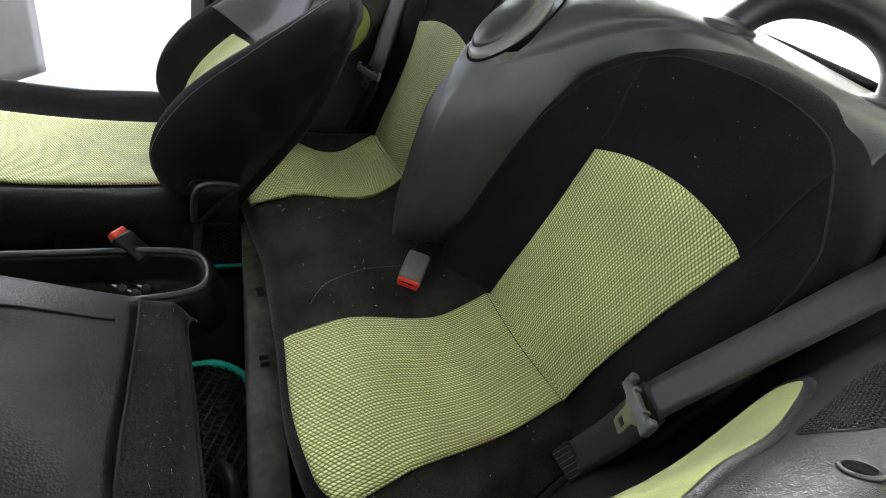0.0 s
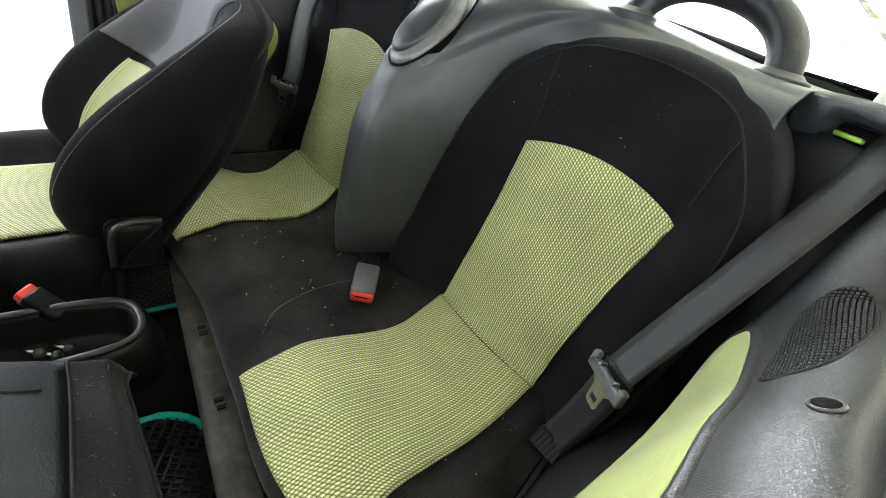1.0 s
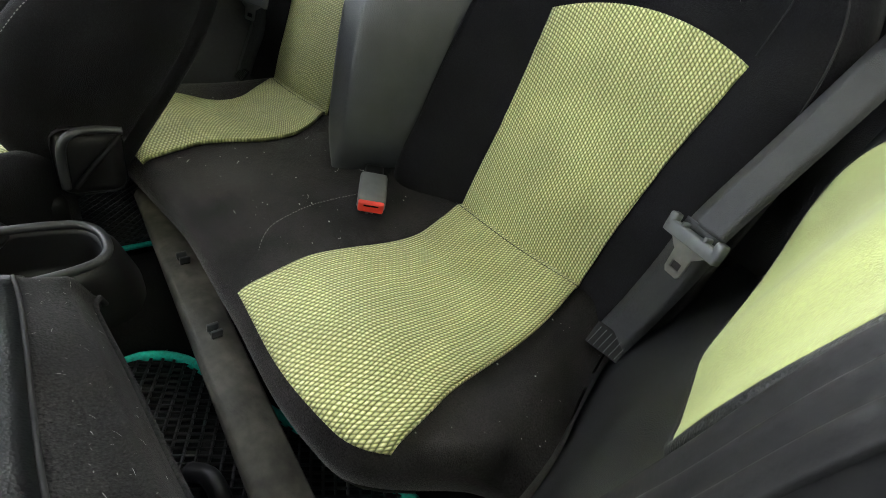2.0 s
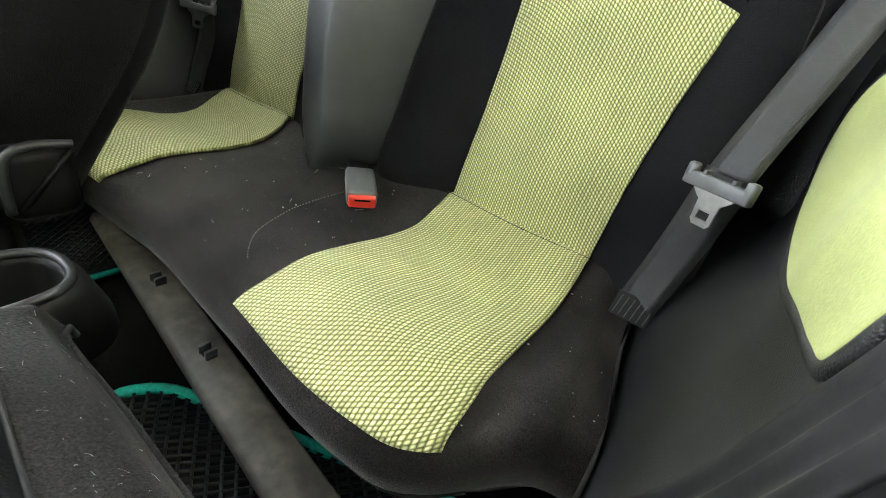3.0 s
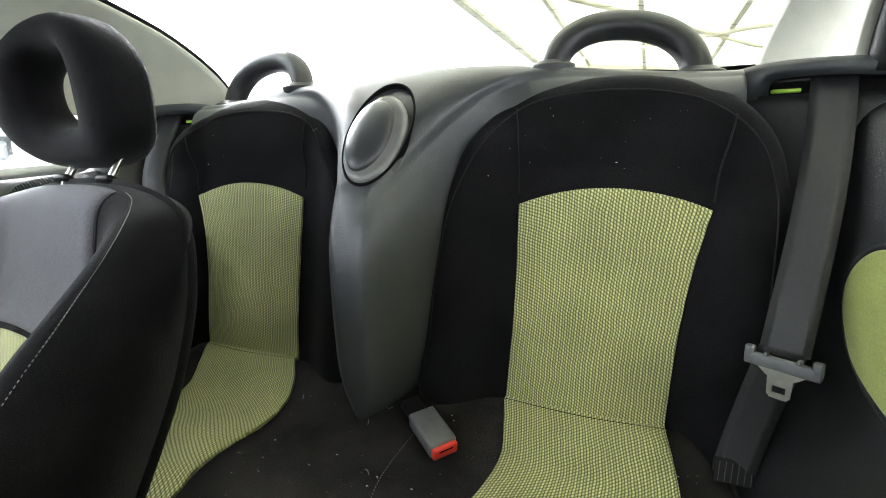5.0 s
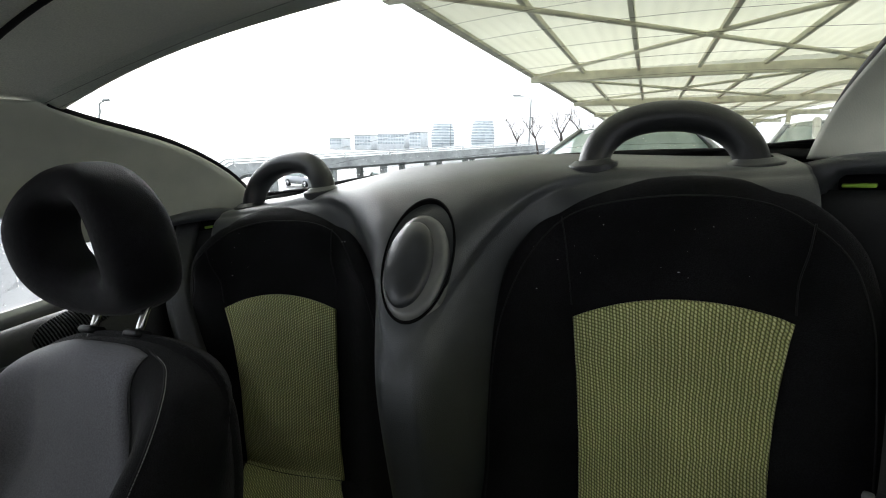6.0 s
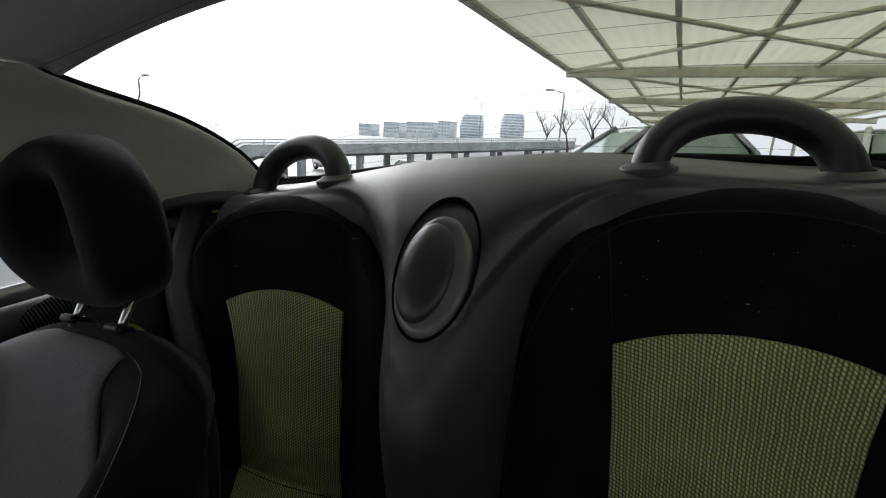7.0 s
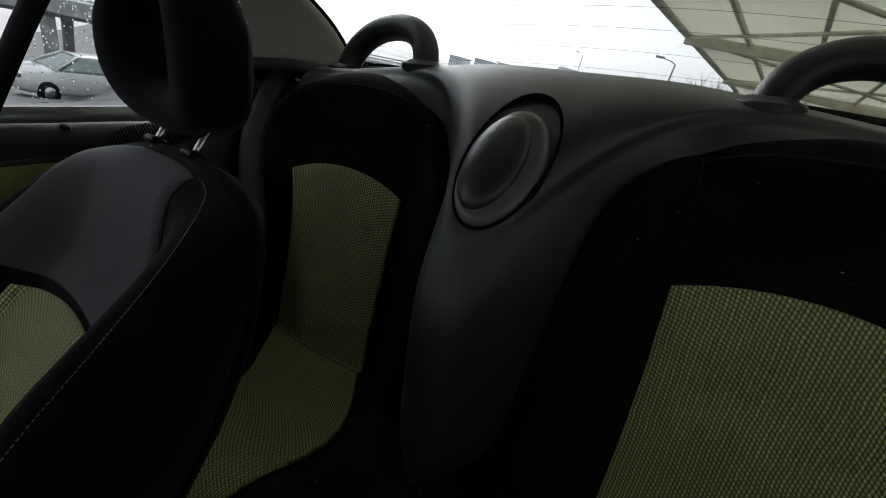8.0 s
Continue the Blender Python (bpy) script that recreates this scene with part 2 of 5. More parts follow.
def pillow(outline, place, r, depth, rings=10, back=None):
    """A padded body from a closed outline of 2D points. place(a, b, inset) gives the point in the world at inset metres behind the face."""
    bm = bmesh.new()
    n = len(outline)
    ca = sum(p[0] for p in outline) / n
    cb = sum(p[1] for p in outline) / n
    loops = []
    loops.append([bm.verts.new(place(a, b, depth)) for a, b in outline])
    steps = [0.0, 0.02, 0.06, 0.12, 0.20, 0.30, 0.42, 0.55, 0.70, 0.85, 1.0]
    for s in steps:
        ring = []
        for a, b in outline:
            dist = math.hypot(a - ca, b - cb)
            ins = min(s * r, dist * 0.9)
            k = 1 - ins / dist
            drop = r - math.sqrt(max(r * r - (r - ins) ** 2, 0))
            ring.append(bm.verts.new(place(ca + (a - ca) * k, cb + (b - cb) * k, drop)))
        loops.append(ring)
    for m in range(1, rings):
        ring = []
        for a, b in outline:
            dist = math.hypot(a - ca, b - cb)
            k = (1 - min(r, dist * 0.9) / dist) * (1 - m / rings)
            ring.append(bm.verts.new(place(ca + (a - ca) * k, cb + (b - cb) * k, 0)))
        loops.append(ring)
    for p, q in zip(loops, loops[1:]):
        for i in range(n):
            j = (i + 1) % n
            bm.faces.new((p[i], p[j], q[j], q[i]))
    mid = bm.verts.new(place(ca, cb, 0))
    for i in range(n):
        bm.faces.new((loops[-1][i], loops[-1][(i + 1) % n], mid))
    bm.faces.new(loops[0][::-1])
    bmesh.ops.recalc_face_normals(bm, faces=bm.faces)
    return bm


def closed_curve(points, n):
    """n points on a smooth closed curve through a short list of 2D points."""
    out, m = [], len(points)
    for i in range(n):
        s = i / n * m
        k, f = int(s), s - int(s)
        p = [Vector(points[(k + d) % m]) for d in (-1, 0, 1, 2)]
        q = 0.5 * ((2 * p[1]) + (p[2] - p[0]) * f + (2 * p[0] - 5 * p[1] + 4 * p[2] - p[3]) * f * f + (3 * p[1] - p[0] - 3 * p[2] + p[3]) * f ** 3)
        out.append((q[0], q[1]))
    return out


def stitches(path, dash=0.004, gap=0.0025, r=0.0006):
    """Short threads along a polyline, as one mesh."""
    pts = [Vector(p) for p in path]
    bm = bmesh.new()
    run, i, a = 0.0, 0, pts[0]
    for p, q in zip(pts, pts[1:]):
        ln = (q - p).length
        d = (q - p).normalized()
        s = d.orthogonal().normalized()
        u = d.cross(s)
        t = 0.0
        while t + dash < ln:
            c0, c1 = p + d * t, p + d * (t + dash)
            vs = [bm.verts.new(c + s * x * r + u * y * r) for c in (c0, c1) for x, y in ((1, 0), (0, 1), (-1, 0), (0, -1))]
            for k in range(4):
                bm.faces.new((vs[k], vs[(k + 1) % 4], vs[4 + (k + 1) % 4], vs[4 + k]))
            t += dash + gap
    return bm


def mirrored(bm):
    bmesh.ops.scale(bm, vec=(-1, 1, 1), verts=bm.verts)
    bmesh.ops.reverse_faces(bm, faces=bm.faces)
    return bm


def put(bm, m):
    bmesh.ops.transform(bm, matrix=m, verts=bm.verts)
    return bm


SIDES = ((1, "beside the open door"), (-1, "behind the reclined seat"))

# ---------------------------------------------------------------- rear bench
def cushion_z(x, y):
    """Height of the bench top: a shallow dish on each side, a low ridge in the middle."""
    a = abs(x)
    z = 0.389 + 0.155 * y
    z -= 0.012 * math.exp(-((a - 0.34) / 0.13) ** 2) * math.exp(-((y + 0.10) / 0.10) ** 2)
    z += 0.008 * math.exp(-((a - 0.34) / 0.16) ** 2) * math.exp(-((y + 0.25) / 0.08) ** 2)
    z += 0.008 * math.exp(-(a / 0.10) ** 2)
    return z


def front_y(x):
    """Where the bench's front edge runs, with rounded outer ends."""
    a = abs(x)
    return -0.336 - 0.014 * math.exp(-((a - 0.34) / 0.11) ** 2) + 0.008 * math.exp(-(x / 0.12) ** 2) + 0.12 * smoothstep(0.41, 0.565, a) ** 1.4


def bench_point(x, s):
    """s from 0 at the back, over the top, to 1 at the foot of the front face."""
    fy, r = front_y(x), 0.035
    if s < 0.72:
        y = lerp(0.10, fy + r, s / 0.72)
        return Vector((x, y, cushion_z(x, y)))
    top = cushion_z(x, fy + r)
    if s < 0.86:
        a = (s - 0.72) / 0.14 * math.pi / 2
        return Vector((x, fy + r - r * math.sin(a), top - r + r * math.cos(a)))
    k = (s - 0.86) / 0.14
    return Vector((x, fy + 0.11 * smoothstep(0.0, 0.75, k), lerp(top - r, 0.13, k)))


bench = thing("rear_bench", (0, -0.15, 0.16), "black cloth rear bench cushion with two lime knitted panels", "bench seat")


def bench_end(y):
    """Half the bench's width: fullest near the front, drawn in towards the back."""
    return curve_at([(0.505, 0), (0.514, 0), (0.532, 0), (0.553, 0), (0.562, 0), (0.560, 0)], (0.10 - y) / 0.42)[0]


def bench_sheet(u, v):
    k = 2 * u - 1
    p = bench_point(k * 0.560, v)
    e = bench_end(p.y)
    p = bench_point(k * e, v)
    d = smoothstep(0.86, 1.0, abs(k))
    return (p.x, p.y, p.z - 0.030 * d * d)


bm = grid(bench_sheet, 100, 64)
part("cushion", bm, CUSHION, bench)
for s, _ in SIDES:
    bm = grid(lambda u, v: Vector((s * (bench_end(lerp(0.1, -0.27, u)) + 0.010 * math.sin(v * math.pi)), lerp(0.1, -0.27, u), lerp(cushion_z(bench_end(lerp(0.1, -0.27, u)), lerp(0.1, -0.27, u)) - 0.025, 0.16, v))), 24, 8, flip=s < 0)
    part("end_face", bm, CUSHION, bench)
pts = [Vector(bench_sheet(i / 60, 0.885)) + Vector((0, -0.0015, 0)) for i in range(4, 57)]
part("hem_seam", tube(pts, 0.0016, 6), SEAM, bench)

INNER = {1: [(0.205, 0.03), (0.217, -0.035), (0.227, -0.10), (0.218, -0.17), (0.202, -0.235), (0.192, -0.285), (0.201, -0.33)],
         -1: [(0.212, 0.04), (0.172, -0.04), (0.146, -0.11), (0.148, -0.17), (0.172, -0.23), (0.180, -0.28), (0.166, -0.325)]}
OUTER = {1: [(0.437, 0.03), (0.445, -0.03), (0.451, -0.08), (0.453, -0.17), (0.453, -0.24), (0.455, -0.29), (0.466, -0.33)],
         -1: [(0.437, 0.04), (0.405, -0.015), (0.374, -0.07), (0.378, -0.135), (0.420, -0.20), (0.445, -0.27), (0.455, -0.33)]}


def seat_insert(s):
    def f(u, v):
        a, b = curve_at(INNER[s], min(v, 1)), curve_at(OUTER[s], min(v, 1))
        x = lerp(a[0], b[0], u)
        y = lerp(0.03, front_y(x) + 0.042, v)
        sv = (0.10 - y) / (0.10 - front_y(x) - 0.035) * 0.72
        sv += 0.072 * smoothstep(0.86, 1.0, v)
        p = bench_point(s * x, sv)
        q = bench_point(s * x, sv + 0.01)
        n = Vector((0, (q.z - p.z), -(q.y - p.y))).normalized()
        n = n if n.z > 0 else -n
        crown = 0.0035 + 0.003 * math.sin(math.pi * u) - 0.010 * smoothstep(0.022, 0.0, v)
        return p + n * crown
    return grid(f, 40, 60, lambda u, v: (u * 0.25, v * 0.330 + 0.020 * smoothstep(0.86, 1.0, v)), flip=s < 0)


for s, _ in SIDES:
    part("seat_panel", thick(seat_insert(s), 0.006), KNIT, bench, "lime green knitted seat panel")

rnd = random.Random(5)
for k in range(7):
    x, sv = (-0.300, 0.225) if k == 0 else (-0.300 + rnd.uniform(-0.10, 0.09), 0.24 + rnd.uniform(0.0, 0.14))
    p, r = bench_point(x, sv) + Vector((0, 0, 0.0073)), 0.0048 if k == 0 else rnd.uniform(0.001, 0.0022)
    bm = bmesh.new()
    rim = [bm.verts.new((p.x + r * (1 + 0.3 * math.sin(2 * a + k)) * math.cos(a), p.y + r * math.sin(a), p.z + 0.155 * r * math.sin(a))) for a in (i * math.tau / 12 for i in range(12))]
    bm.faces.new(rim)
    part("stain", thick(bm, 0.0006), BURN, bench, "small dark burn mark")

seam = [bench_point(x, sv) + Vector((0, 0, 0.002)) for x, sv in ((0.094, 0.33), (0.085, 0.43), (0.083, 0.50), (0.090, 0.57), (0.10, 0.62), (0.122, 0.66), (0.140, 0.68))]
part("stitching", stitches([curve_at(seam, i / 24) for i in range(25)], 0.002, 0.003, 0.0005), THREAD, bench, "pale dotted stitching")

# ---------------------------------------------------------------- rear backrests
BACK_OUTLINE = closed_curve([(0.072, 0.37), (0.066, 0.50), (0.072, 0.62), (0.092, 0.72), (0.138, 0.81), (0.205, 0.866), (0.30, 0.884),
                             (0.40, 0.880), (0.480, 0.855), (0.536, 0.80), (0.564, 0.72), (0.566, 0.60), (0.556, 0.48), (0.541, 0.375), (0.42, 0.355), (0.22, 0.36)], 120)


def back_y(x, z):
    """The front face of a backrest: reclined, with padded sides and a rolled top."""
    y = 0.028 + 0.245 * (z - 0.38)
    y -= 0.045 * smoothstep(0.20, 0.10, x) + 0.030 * smoothstep(0.455, 0.52, x)
    y -= 0.016 * smoothstep(0.74, 0.80, z)
    y -= 0.012 * math.exp(-((z - 0.46) / 0.06) ** 2) * math.exp(-((x - 0.33) / 0.10) ** 2)
    return y


def backrest(s, note):
    t = thing("bucket_seat", (s * 0.33, 0.05, 0.38), "black rear seat back, lime knitted panel, " + note, "car seat", "rear seats")
    bm = pillow(BACK_OUTLINE, lambda a, b, d: (a, back_y(a, b) + d, b), 0.032, 0.10, 12)
    if s < 0:
        mirrored(bm)
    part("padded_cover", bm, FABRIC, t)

    def f(u, v):
        lo = Vector((lerp(0.206, 0.437, u), lerp(0.385, 0.385, u), 0))
        hi = Vector((lerp(0.209, 0.475, u), 0.699 + 0.027 * (1 - (2 * u - 1) ** 2), 0))
        p = lo.lerp(hi, v)
        p.x += (0.008 if u > 0.5 else -0.004) * abs(2 * u - 1) * math.sin(math.pi * v) * (-1 if u > 0.5 else -1)
        return (s * p.x, back_y(p.x, p.y) - 0.004 - 0.003 * math.sin(math.pi * u) + 0.009 * smoothstep(0.026, 0.0, v), p.y)
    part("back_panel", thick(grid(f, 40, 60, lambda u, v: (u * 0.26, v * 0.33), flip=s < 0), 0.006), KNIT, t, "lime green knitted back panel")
    n = len(BACK_OUTLINE)
    ca, cb = sum(p[0] for p in BACK_OUTLINE) / n, sum(p[1] for p in BACK_OUTLINE) / n
    rim = []
    for a, b in BACK_OUTLINE:
        k = 1 - 0.021 / math.hypot(a - ca, b - cb)
        a, b = ca + (a - ca) * k, cb + (b - cb) * k
        if b > 0.44:
            rim.append((s * a, back_y(a, b) + 0.0014, b))
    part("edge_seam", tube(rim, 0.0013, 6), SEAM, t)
    joint = []
    for i in range(31):
        x, z = lerp(0.200, 0.440, i / 30), 0.40
        for _ in range(12):
            z = 0.5 * z + 0.5 * (cushion_z(x, back_y(x, z) - 0.008) + 0.006)
        swell = math.sin(math.pi * i / 30)
        joint.append((s * x, back_y(x, z) - 0.0110 - 0.0050 * swell, z + 0.0024 + 0.0026 * swell))
    # Thin dark tube standing in for the shade in the soft fold.
    part("fold_shade_line", tube(joint, 0.0007, 6), SEAM, t)
    top = [(0.20, 0.845), (0.205, 0.80), (0.206, 0.75), (0.208, 0.715)]
    pts = [(s * p[0], back_y(p[0], p[1]) - 0.001, p[1]) for p in (curve_at(top, i / 20) for i in range(21))]
    part("seam", tube(pts, 0.0012, 6), SEAM, t)
    top = [(0.492, 0.825), (0.486, 0.79), (0.480, 0.75), (0.477, 0.71)]
    pts = [(s * p[0], back_y(p[0], p[1]) - 0.001, p[1]) for p in (curve_at(top, i / 20) for i in range(21))]
    part("seam", tube(pts, 0.0012, 6), SEAM, t)
    return t


for s, note in SIDES:
    backrest(s, note)

# ---------------------------------------------------------------- moulded rear panel with centre column
CENTRE = [(-0.085, 0.36), (-0.085, 0.48), (-0.082, 0.58), (-0.072, 0.66), (-0.040, 0.725), (0.022, 0.800), (0.085, 0.866), (0.150, 0.902), (0.230, 0.915), (0.335, 0.918)]
FLANK = [(0.10, 0.37), (0.11, 0.48), (0.115, 0.58), (0.12, 0.66), (0.125, 0.74), (0.128, 0.81), (0.140, 0.866), (0.170, 0.898), (0.235, 0.908), (0.335, 0.910)]


def tongue_z(a):
    """Lower edge of the raised field round the speaker, by distance from the middle."""
    return 0.700 + 0.200 * (1 - math.exp(-((a / 0.103) ** 1.5)))


def shell_point(x, v):
    c, f = curve_at(CENTRE, v), curve_at(FLANK, v)
    half = lerp(0.075, 0.150, smoothstep(0.45, 0.85, v)) - 0.030 * smoothstep(0.13, 0.0, v) ** 2
    w = smoothstep(half - 0.055, half + 0.05 + 0.05 * v, abs(x))
    p = c.lerp(f, w)
    drop = 0.030 * smoothstep(0.16, 0.50, abs(x)) * smoothstep(0.5, 0.9, v)
    z = p[1]
    soft = 0.006 + 0.024 * math.exp(-(x / 0.035) ** 2)
    proud = 0.010 * smoothstep(tongue_z(abs(x)) - soft, tongue_z(abs(x)) + soft, z)
    return Vector((x, p[0] - proud * 0.8, z - drop + proud * 0.6))


solo("rear_panel", thick(grid(lambda u, v: shell_point(lerp(-0.505, 0.505, u), v), 220, 150), 0.004), PLASTIC,
             "dark grey grained plastic panel behind the rear seats", "trim panel", "structure")

# oval speaker in the column
sp_c = Vector((0.011, 0.030, 0.808))
sp_n = Vector((0, -0.74, 0.67)).normalized()
sp_up = Vector((0, 0.67, 0.74)).normalized()


def oval(a, b, h, off=(0, 0)):
    return lambda t: sp_c + Vector((1, 0, 0)) * (a * math.cos(t) + off[0]) + sp_up * (b * math.sin(t) + off[1]) + sp_n * h


def oval_dome(rings):
    bm = bmesh.new()
    n, prev = 56, None
    for a, b, h, ox, oy in rings:
        fn = oval(a, b, h, (ox, oy))
        ring = [bm.verts.new(fn(i * math.tau / n)) for i in range(n)]
        if prev:
            for i in range(n):
                bm.faces.new((prev[i], prev[(i + 1) % n], ring[(i + 1) % n], ring[i]))
        prev = ring
    bm.faces.new(prev)
    return bm


speaker = thing("oval_speaker", sp_c, "oval black plastic speaker pod with a domed cover", "speaker")
# The recess gets its shade from near-black colour.
part("recess", oval_dome([(0.0560, 0.099, 0.010, 0, 0.004), (0.0545, 0.096, 0.0135, 0, 0.004), (0.0525, 0.093, 0.010, 0, 0.004), (0.050, 0.089, -0.012, 0, 0.002)]), DARK, speaker, "recessed surround, its shade coloured near black")
part("base_disc", oval_dome([(0.0492, 0.082, -0.012, 0, -0.009), (0.0488, 0.0815, 0.010, 0, -0.010), (0.0465, 0.078, 0.018, 0, -0.010), (0.041, 0.071, 0.020, 0, -0.010)]), RINGPL, speaker, "satin grey ring")
dome_rings = []
for i in range(11):
    a = i / 10 * math.pi / 2 * 0.97
    dome_rings.append((0.0365 * math.cos(a), 0.066 * math.cos(a), 0.020 + 0.017 * math.sin(a), -0.007, -0.010))
part("dome", oval_dome([(0.0383, 0.068, 0.017, -0.007, -0.010)] + dome_rings), SATIN, speaker, "smooth domed cover")

# ---------------------------------------------------------------- roll hoops
def hoop(s, note):
    t = thing("roll_hoop", (s * 0.356, 0.22, 0.90), "curved dark grey plastic roll hoop, " + note, "roll hoop", "roll hoops")
    aside = -0.010 if s > 0 else 0.008
    feet = (Vector((0.250 + aside, 0.198, 0.890)), Vector((0.464 + aside, 0.226, 0.870)))
    mid = (feet[0] + feet[1]) / 2
    pts = []
    for i in range(33):
        a = math.pi * i / 32
        c = mid + (feet[0] - mid) * math.copysign(abs(math.cos(a)) ** 0.9, math.cos(a)) + Vector((0, 0.028, 0.084)) * (math.sin(a) ** 0.85)
        pts.append((s * c.x, c.y, c.z))
    first, last = Vector(pts[0]), Vector(pts[-1])
    pts = [tuple(first - Vector((0, 0, 0.02)))] + pts + [tuple(last - Vector((0, 0, 0.02)))]
    part("bar", tube(pts, 0.0225, 20, squash=1.0), HOOP, t)
    for p in feet:
        top = max((shell_point(p.x, k / 60) for k in range(40, 61)), key=lambda q: -abs(q.y - p.y)).z
        lip = [(0.0225, 0.0085), (0.025, 0.0075), (0.029, 0.004), (0.0345, 0.0025), (0.0365, 0.0012), (0.0368, -0.001), (0.0355, -0.012)]
        bm = bmesh.new()
        rings = [[bm.verts.new((s * p.x + r * math.cos(a), p.y + r * math.sin(a), top + h)) for a in (k * math.tau / 36 for k in range(36))] for r, h in lip]
        for q, w in zip(rings, rings[1:]):
            for k in range(36):
                bm.faces.new((q[k], w[k], w[(k + 1) % 36], q[(k + 1) % 36]))
        bmesh.ops.recalc_face_normals(bm, faces=bm.faces)
        part("collar", bm, HOOP, t)


for s, note in SIDES:
    hoop(s, note)

# ---------------------------------------------------------------- side trims, doors, pillars
PROFILE = [(0.558, 0.10), (0.566, 0.24), (0.588, 0.38), (0.604, 0.48), (0.612, 0.54), (0.622, 0.60), (0.637, 0.660), (0.652, 0.708), (0.669, 0.738), (0.696, 0.757), (0.720, 0.738)]


def trim_point(y, v):
    """A place on the rear side trim, v from the floor up over its broad top."""
    p = curve_at(PROFILE, v)
    rise = 0.085 * smoothstep(0.0, 0.13, y) * smoothstep(0.5, 0.75, v)
    back = 0.028 * smoothstep(-0.16, 0.06, y) * smoothstep(0.35, 0.6, v) * (1 - smoothstep(0.8, 1.0, v))
    belly = 0.010 * smoothstep(-0.12, -0.30, y) * (1 - smoothstep(0.2, 0.5, v))
    low = bench_end(y) + 0.005 + 0.10 * max(p[1] - 0.30, 0)
    belly += 0.012 * smoothstep(-0.20, -0.30, y)
    return Vector((lerp(low, p[0] - back + belly, smoothstep(0.34, 0.54, p[1])), y, p[1] + rise))


def trim_v(z):
    """The v at which the trim stands z high."""
    a, b = 0.0, 0.9
    for _ in range(30):
        m = (a + b) / 2
        a, b = (a, m) if curve_at(PROFILE, m)[1] >= z else (m, b)
    return a


def trim_out(y, v, d):
    """A place d metres off the trim's face, on the cabin side."""
    a = trim_point(y, v)
    tv = trim_point(y, min(v + 0.01, 1)) - a
    ty = trim_point(y + 0.005, v) - a
    n = tv.cross(ty).normalized()
    n = n if n.x < 0 or n.z > 0.5 else -n
    return a + n * d


for s, note in SIDES:
    side = "left" if s > 0 else "right"
    X = lambda p: (s * p[0], p[1], p[2])
    t = thing("side_trim_" + side, (s * 0.64, 0, 0.2), "black moulded rear side trim with lime cloth pad", "side trim", "", "structure")
    bm = grid(lambda u, v: X(trim_point(lerp(0.28, -0.328, u), v)), 64, 80, flip=s < 0)
    part("panel", thick(bm, 0.006), TRIM, t)
    pad = closed_curve([(-0.030, 0.690), (0.008, 0.675), (0.022, 0.638), (0.008, 0.592), (-0.024, 0.556), (-0.09, 0.541), (-0.17, 0.540), (-0.24, 0.547), (-0.285, 0.549), (-0.314, 0.562), (-0.324, 0.620), (-0.322, 0.690), (-0.25, 0.705), (-0.18, 0.704), (-0.10, 0.696)], 78)
    bm = pillow(pad, lambda a, b, d: X(trim_out(a, trim_v(b), 0.004 - d)), 0.007, 0.010, 30)
    part("cloth_pad", bm, LIME, t, "lime green cloth pad")
    part("pad_rim", tube([X(trim_out(a, trim_v(b), -0.0012)) for a, b in pad], 0.0058, 10, closed=True), TRIM, t)
    # loudspeaker grille of small raised studs in a leaf-shaped field
    leaf = closed_curve([(-0.132, 0.708), (-0.085, 0.722), (-0.030, 0.748), (0.010, 0.790), (0.024, 0.838), (0.008, 0.876), (-0.035, 0.884), (-0.080, 0.862), (-0.118, 0.828), (-0.136, 0.775)], 60)
    bm = bmesh.new()
    for i in range(36):
        for j in range(24):
            y, w = -0.140 + 0.0052 * i, 0.704 + 0.0080 * j
            inside = False
            for (y0, w0), (y1, w1) in zip(leaf, leaf[1:] + leaf[:1]):
                if (w0 > w) != (w1 > w) and y < y0 + (w - w0) * (y1 - y0) / (w1 - w0):
                    inside = not inside
            if inside:
                p, q = trim_out(y, w, 0.0012), trim_out(y, w, 0.004)
                rot = Vector(X((q - p).normalized())).to_track_quat("Z", "Y").to_matrix().to_4x4()
                bmesh.ops.create_cone(bm, cap_ends=True, segments=6, radius1=0.0015, radius2=0.0011, depth=0.0014, matrix=Matrix.Translation(X(p)) @ rot)
    part("speaker_grille", bm, TRIM, t, "black studded loudspeaker grille")
    cy, cw = sum(q[0] for q in leaf) / 60, sum(q[1] for q in leaf) / 60
    edge_at = lambda u: leaf[round(u * 60) % 60]
    part("grille_bed", grid(lambda u, v: X(trim_out(lerp(cy, edge_at(u)[0], 0.02 + 0.98 * v), lerp(cw, edge_at(u)[1], 0.02 + 0.98 * v), 0.0008)), 60, 12, flip=s < 0), DARK, t)
    part("grille_rim", tube([X(trim_out(y, w, 0.0)) for y, w in leaf], 0.0014, 6, closed=True), SMOOTH, t)
    # fixing hole: a dark disc laid on the trim stands for its shade
    p, q = trim_out(-0.188, 0.852, 0.0005), trim_out(-0.188, 0.852, 0.01)
    rot = (Vector(X(q)) - Vector(X(p))).to_track_quat("Z", "Y").to_matrix().to_4x4()
    bm = bmesh.new()
    bmesh.ops.create_cone(bm, cap_ends=True, segments=28, radius1=0.0068, radius2=0.0068, depth=0.003, matrix=Matrix.Translation(X(p)) @ rot)
    part("fixing_hole", bm, DARK, t)
    ring = [Vector(X(p)) + rot.to_3x3() @ Vector((0.0078 * math.cos(a), 0.0078 * math.sin(a), 0.0)) for a in (k * math.tau / 28 for k in range(28))]
    part("hole_rim", tube(ring, 0.0014, 8, closed=True), SATIN, t)
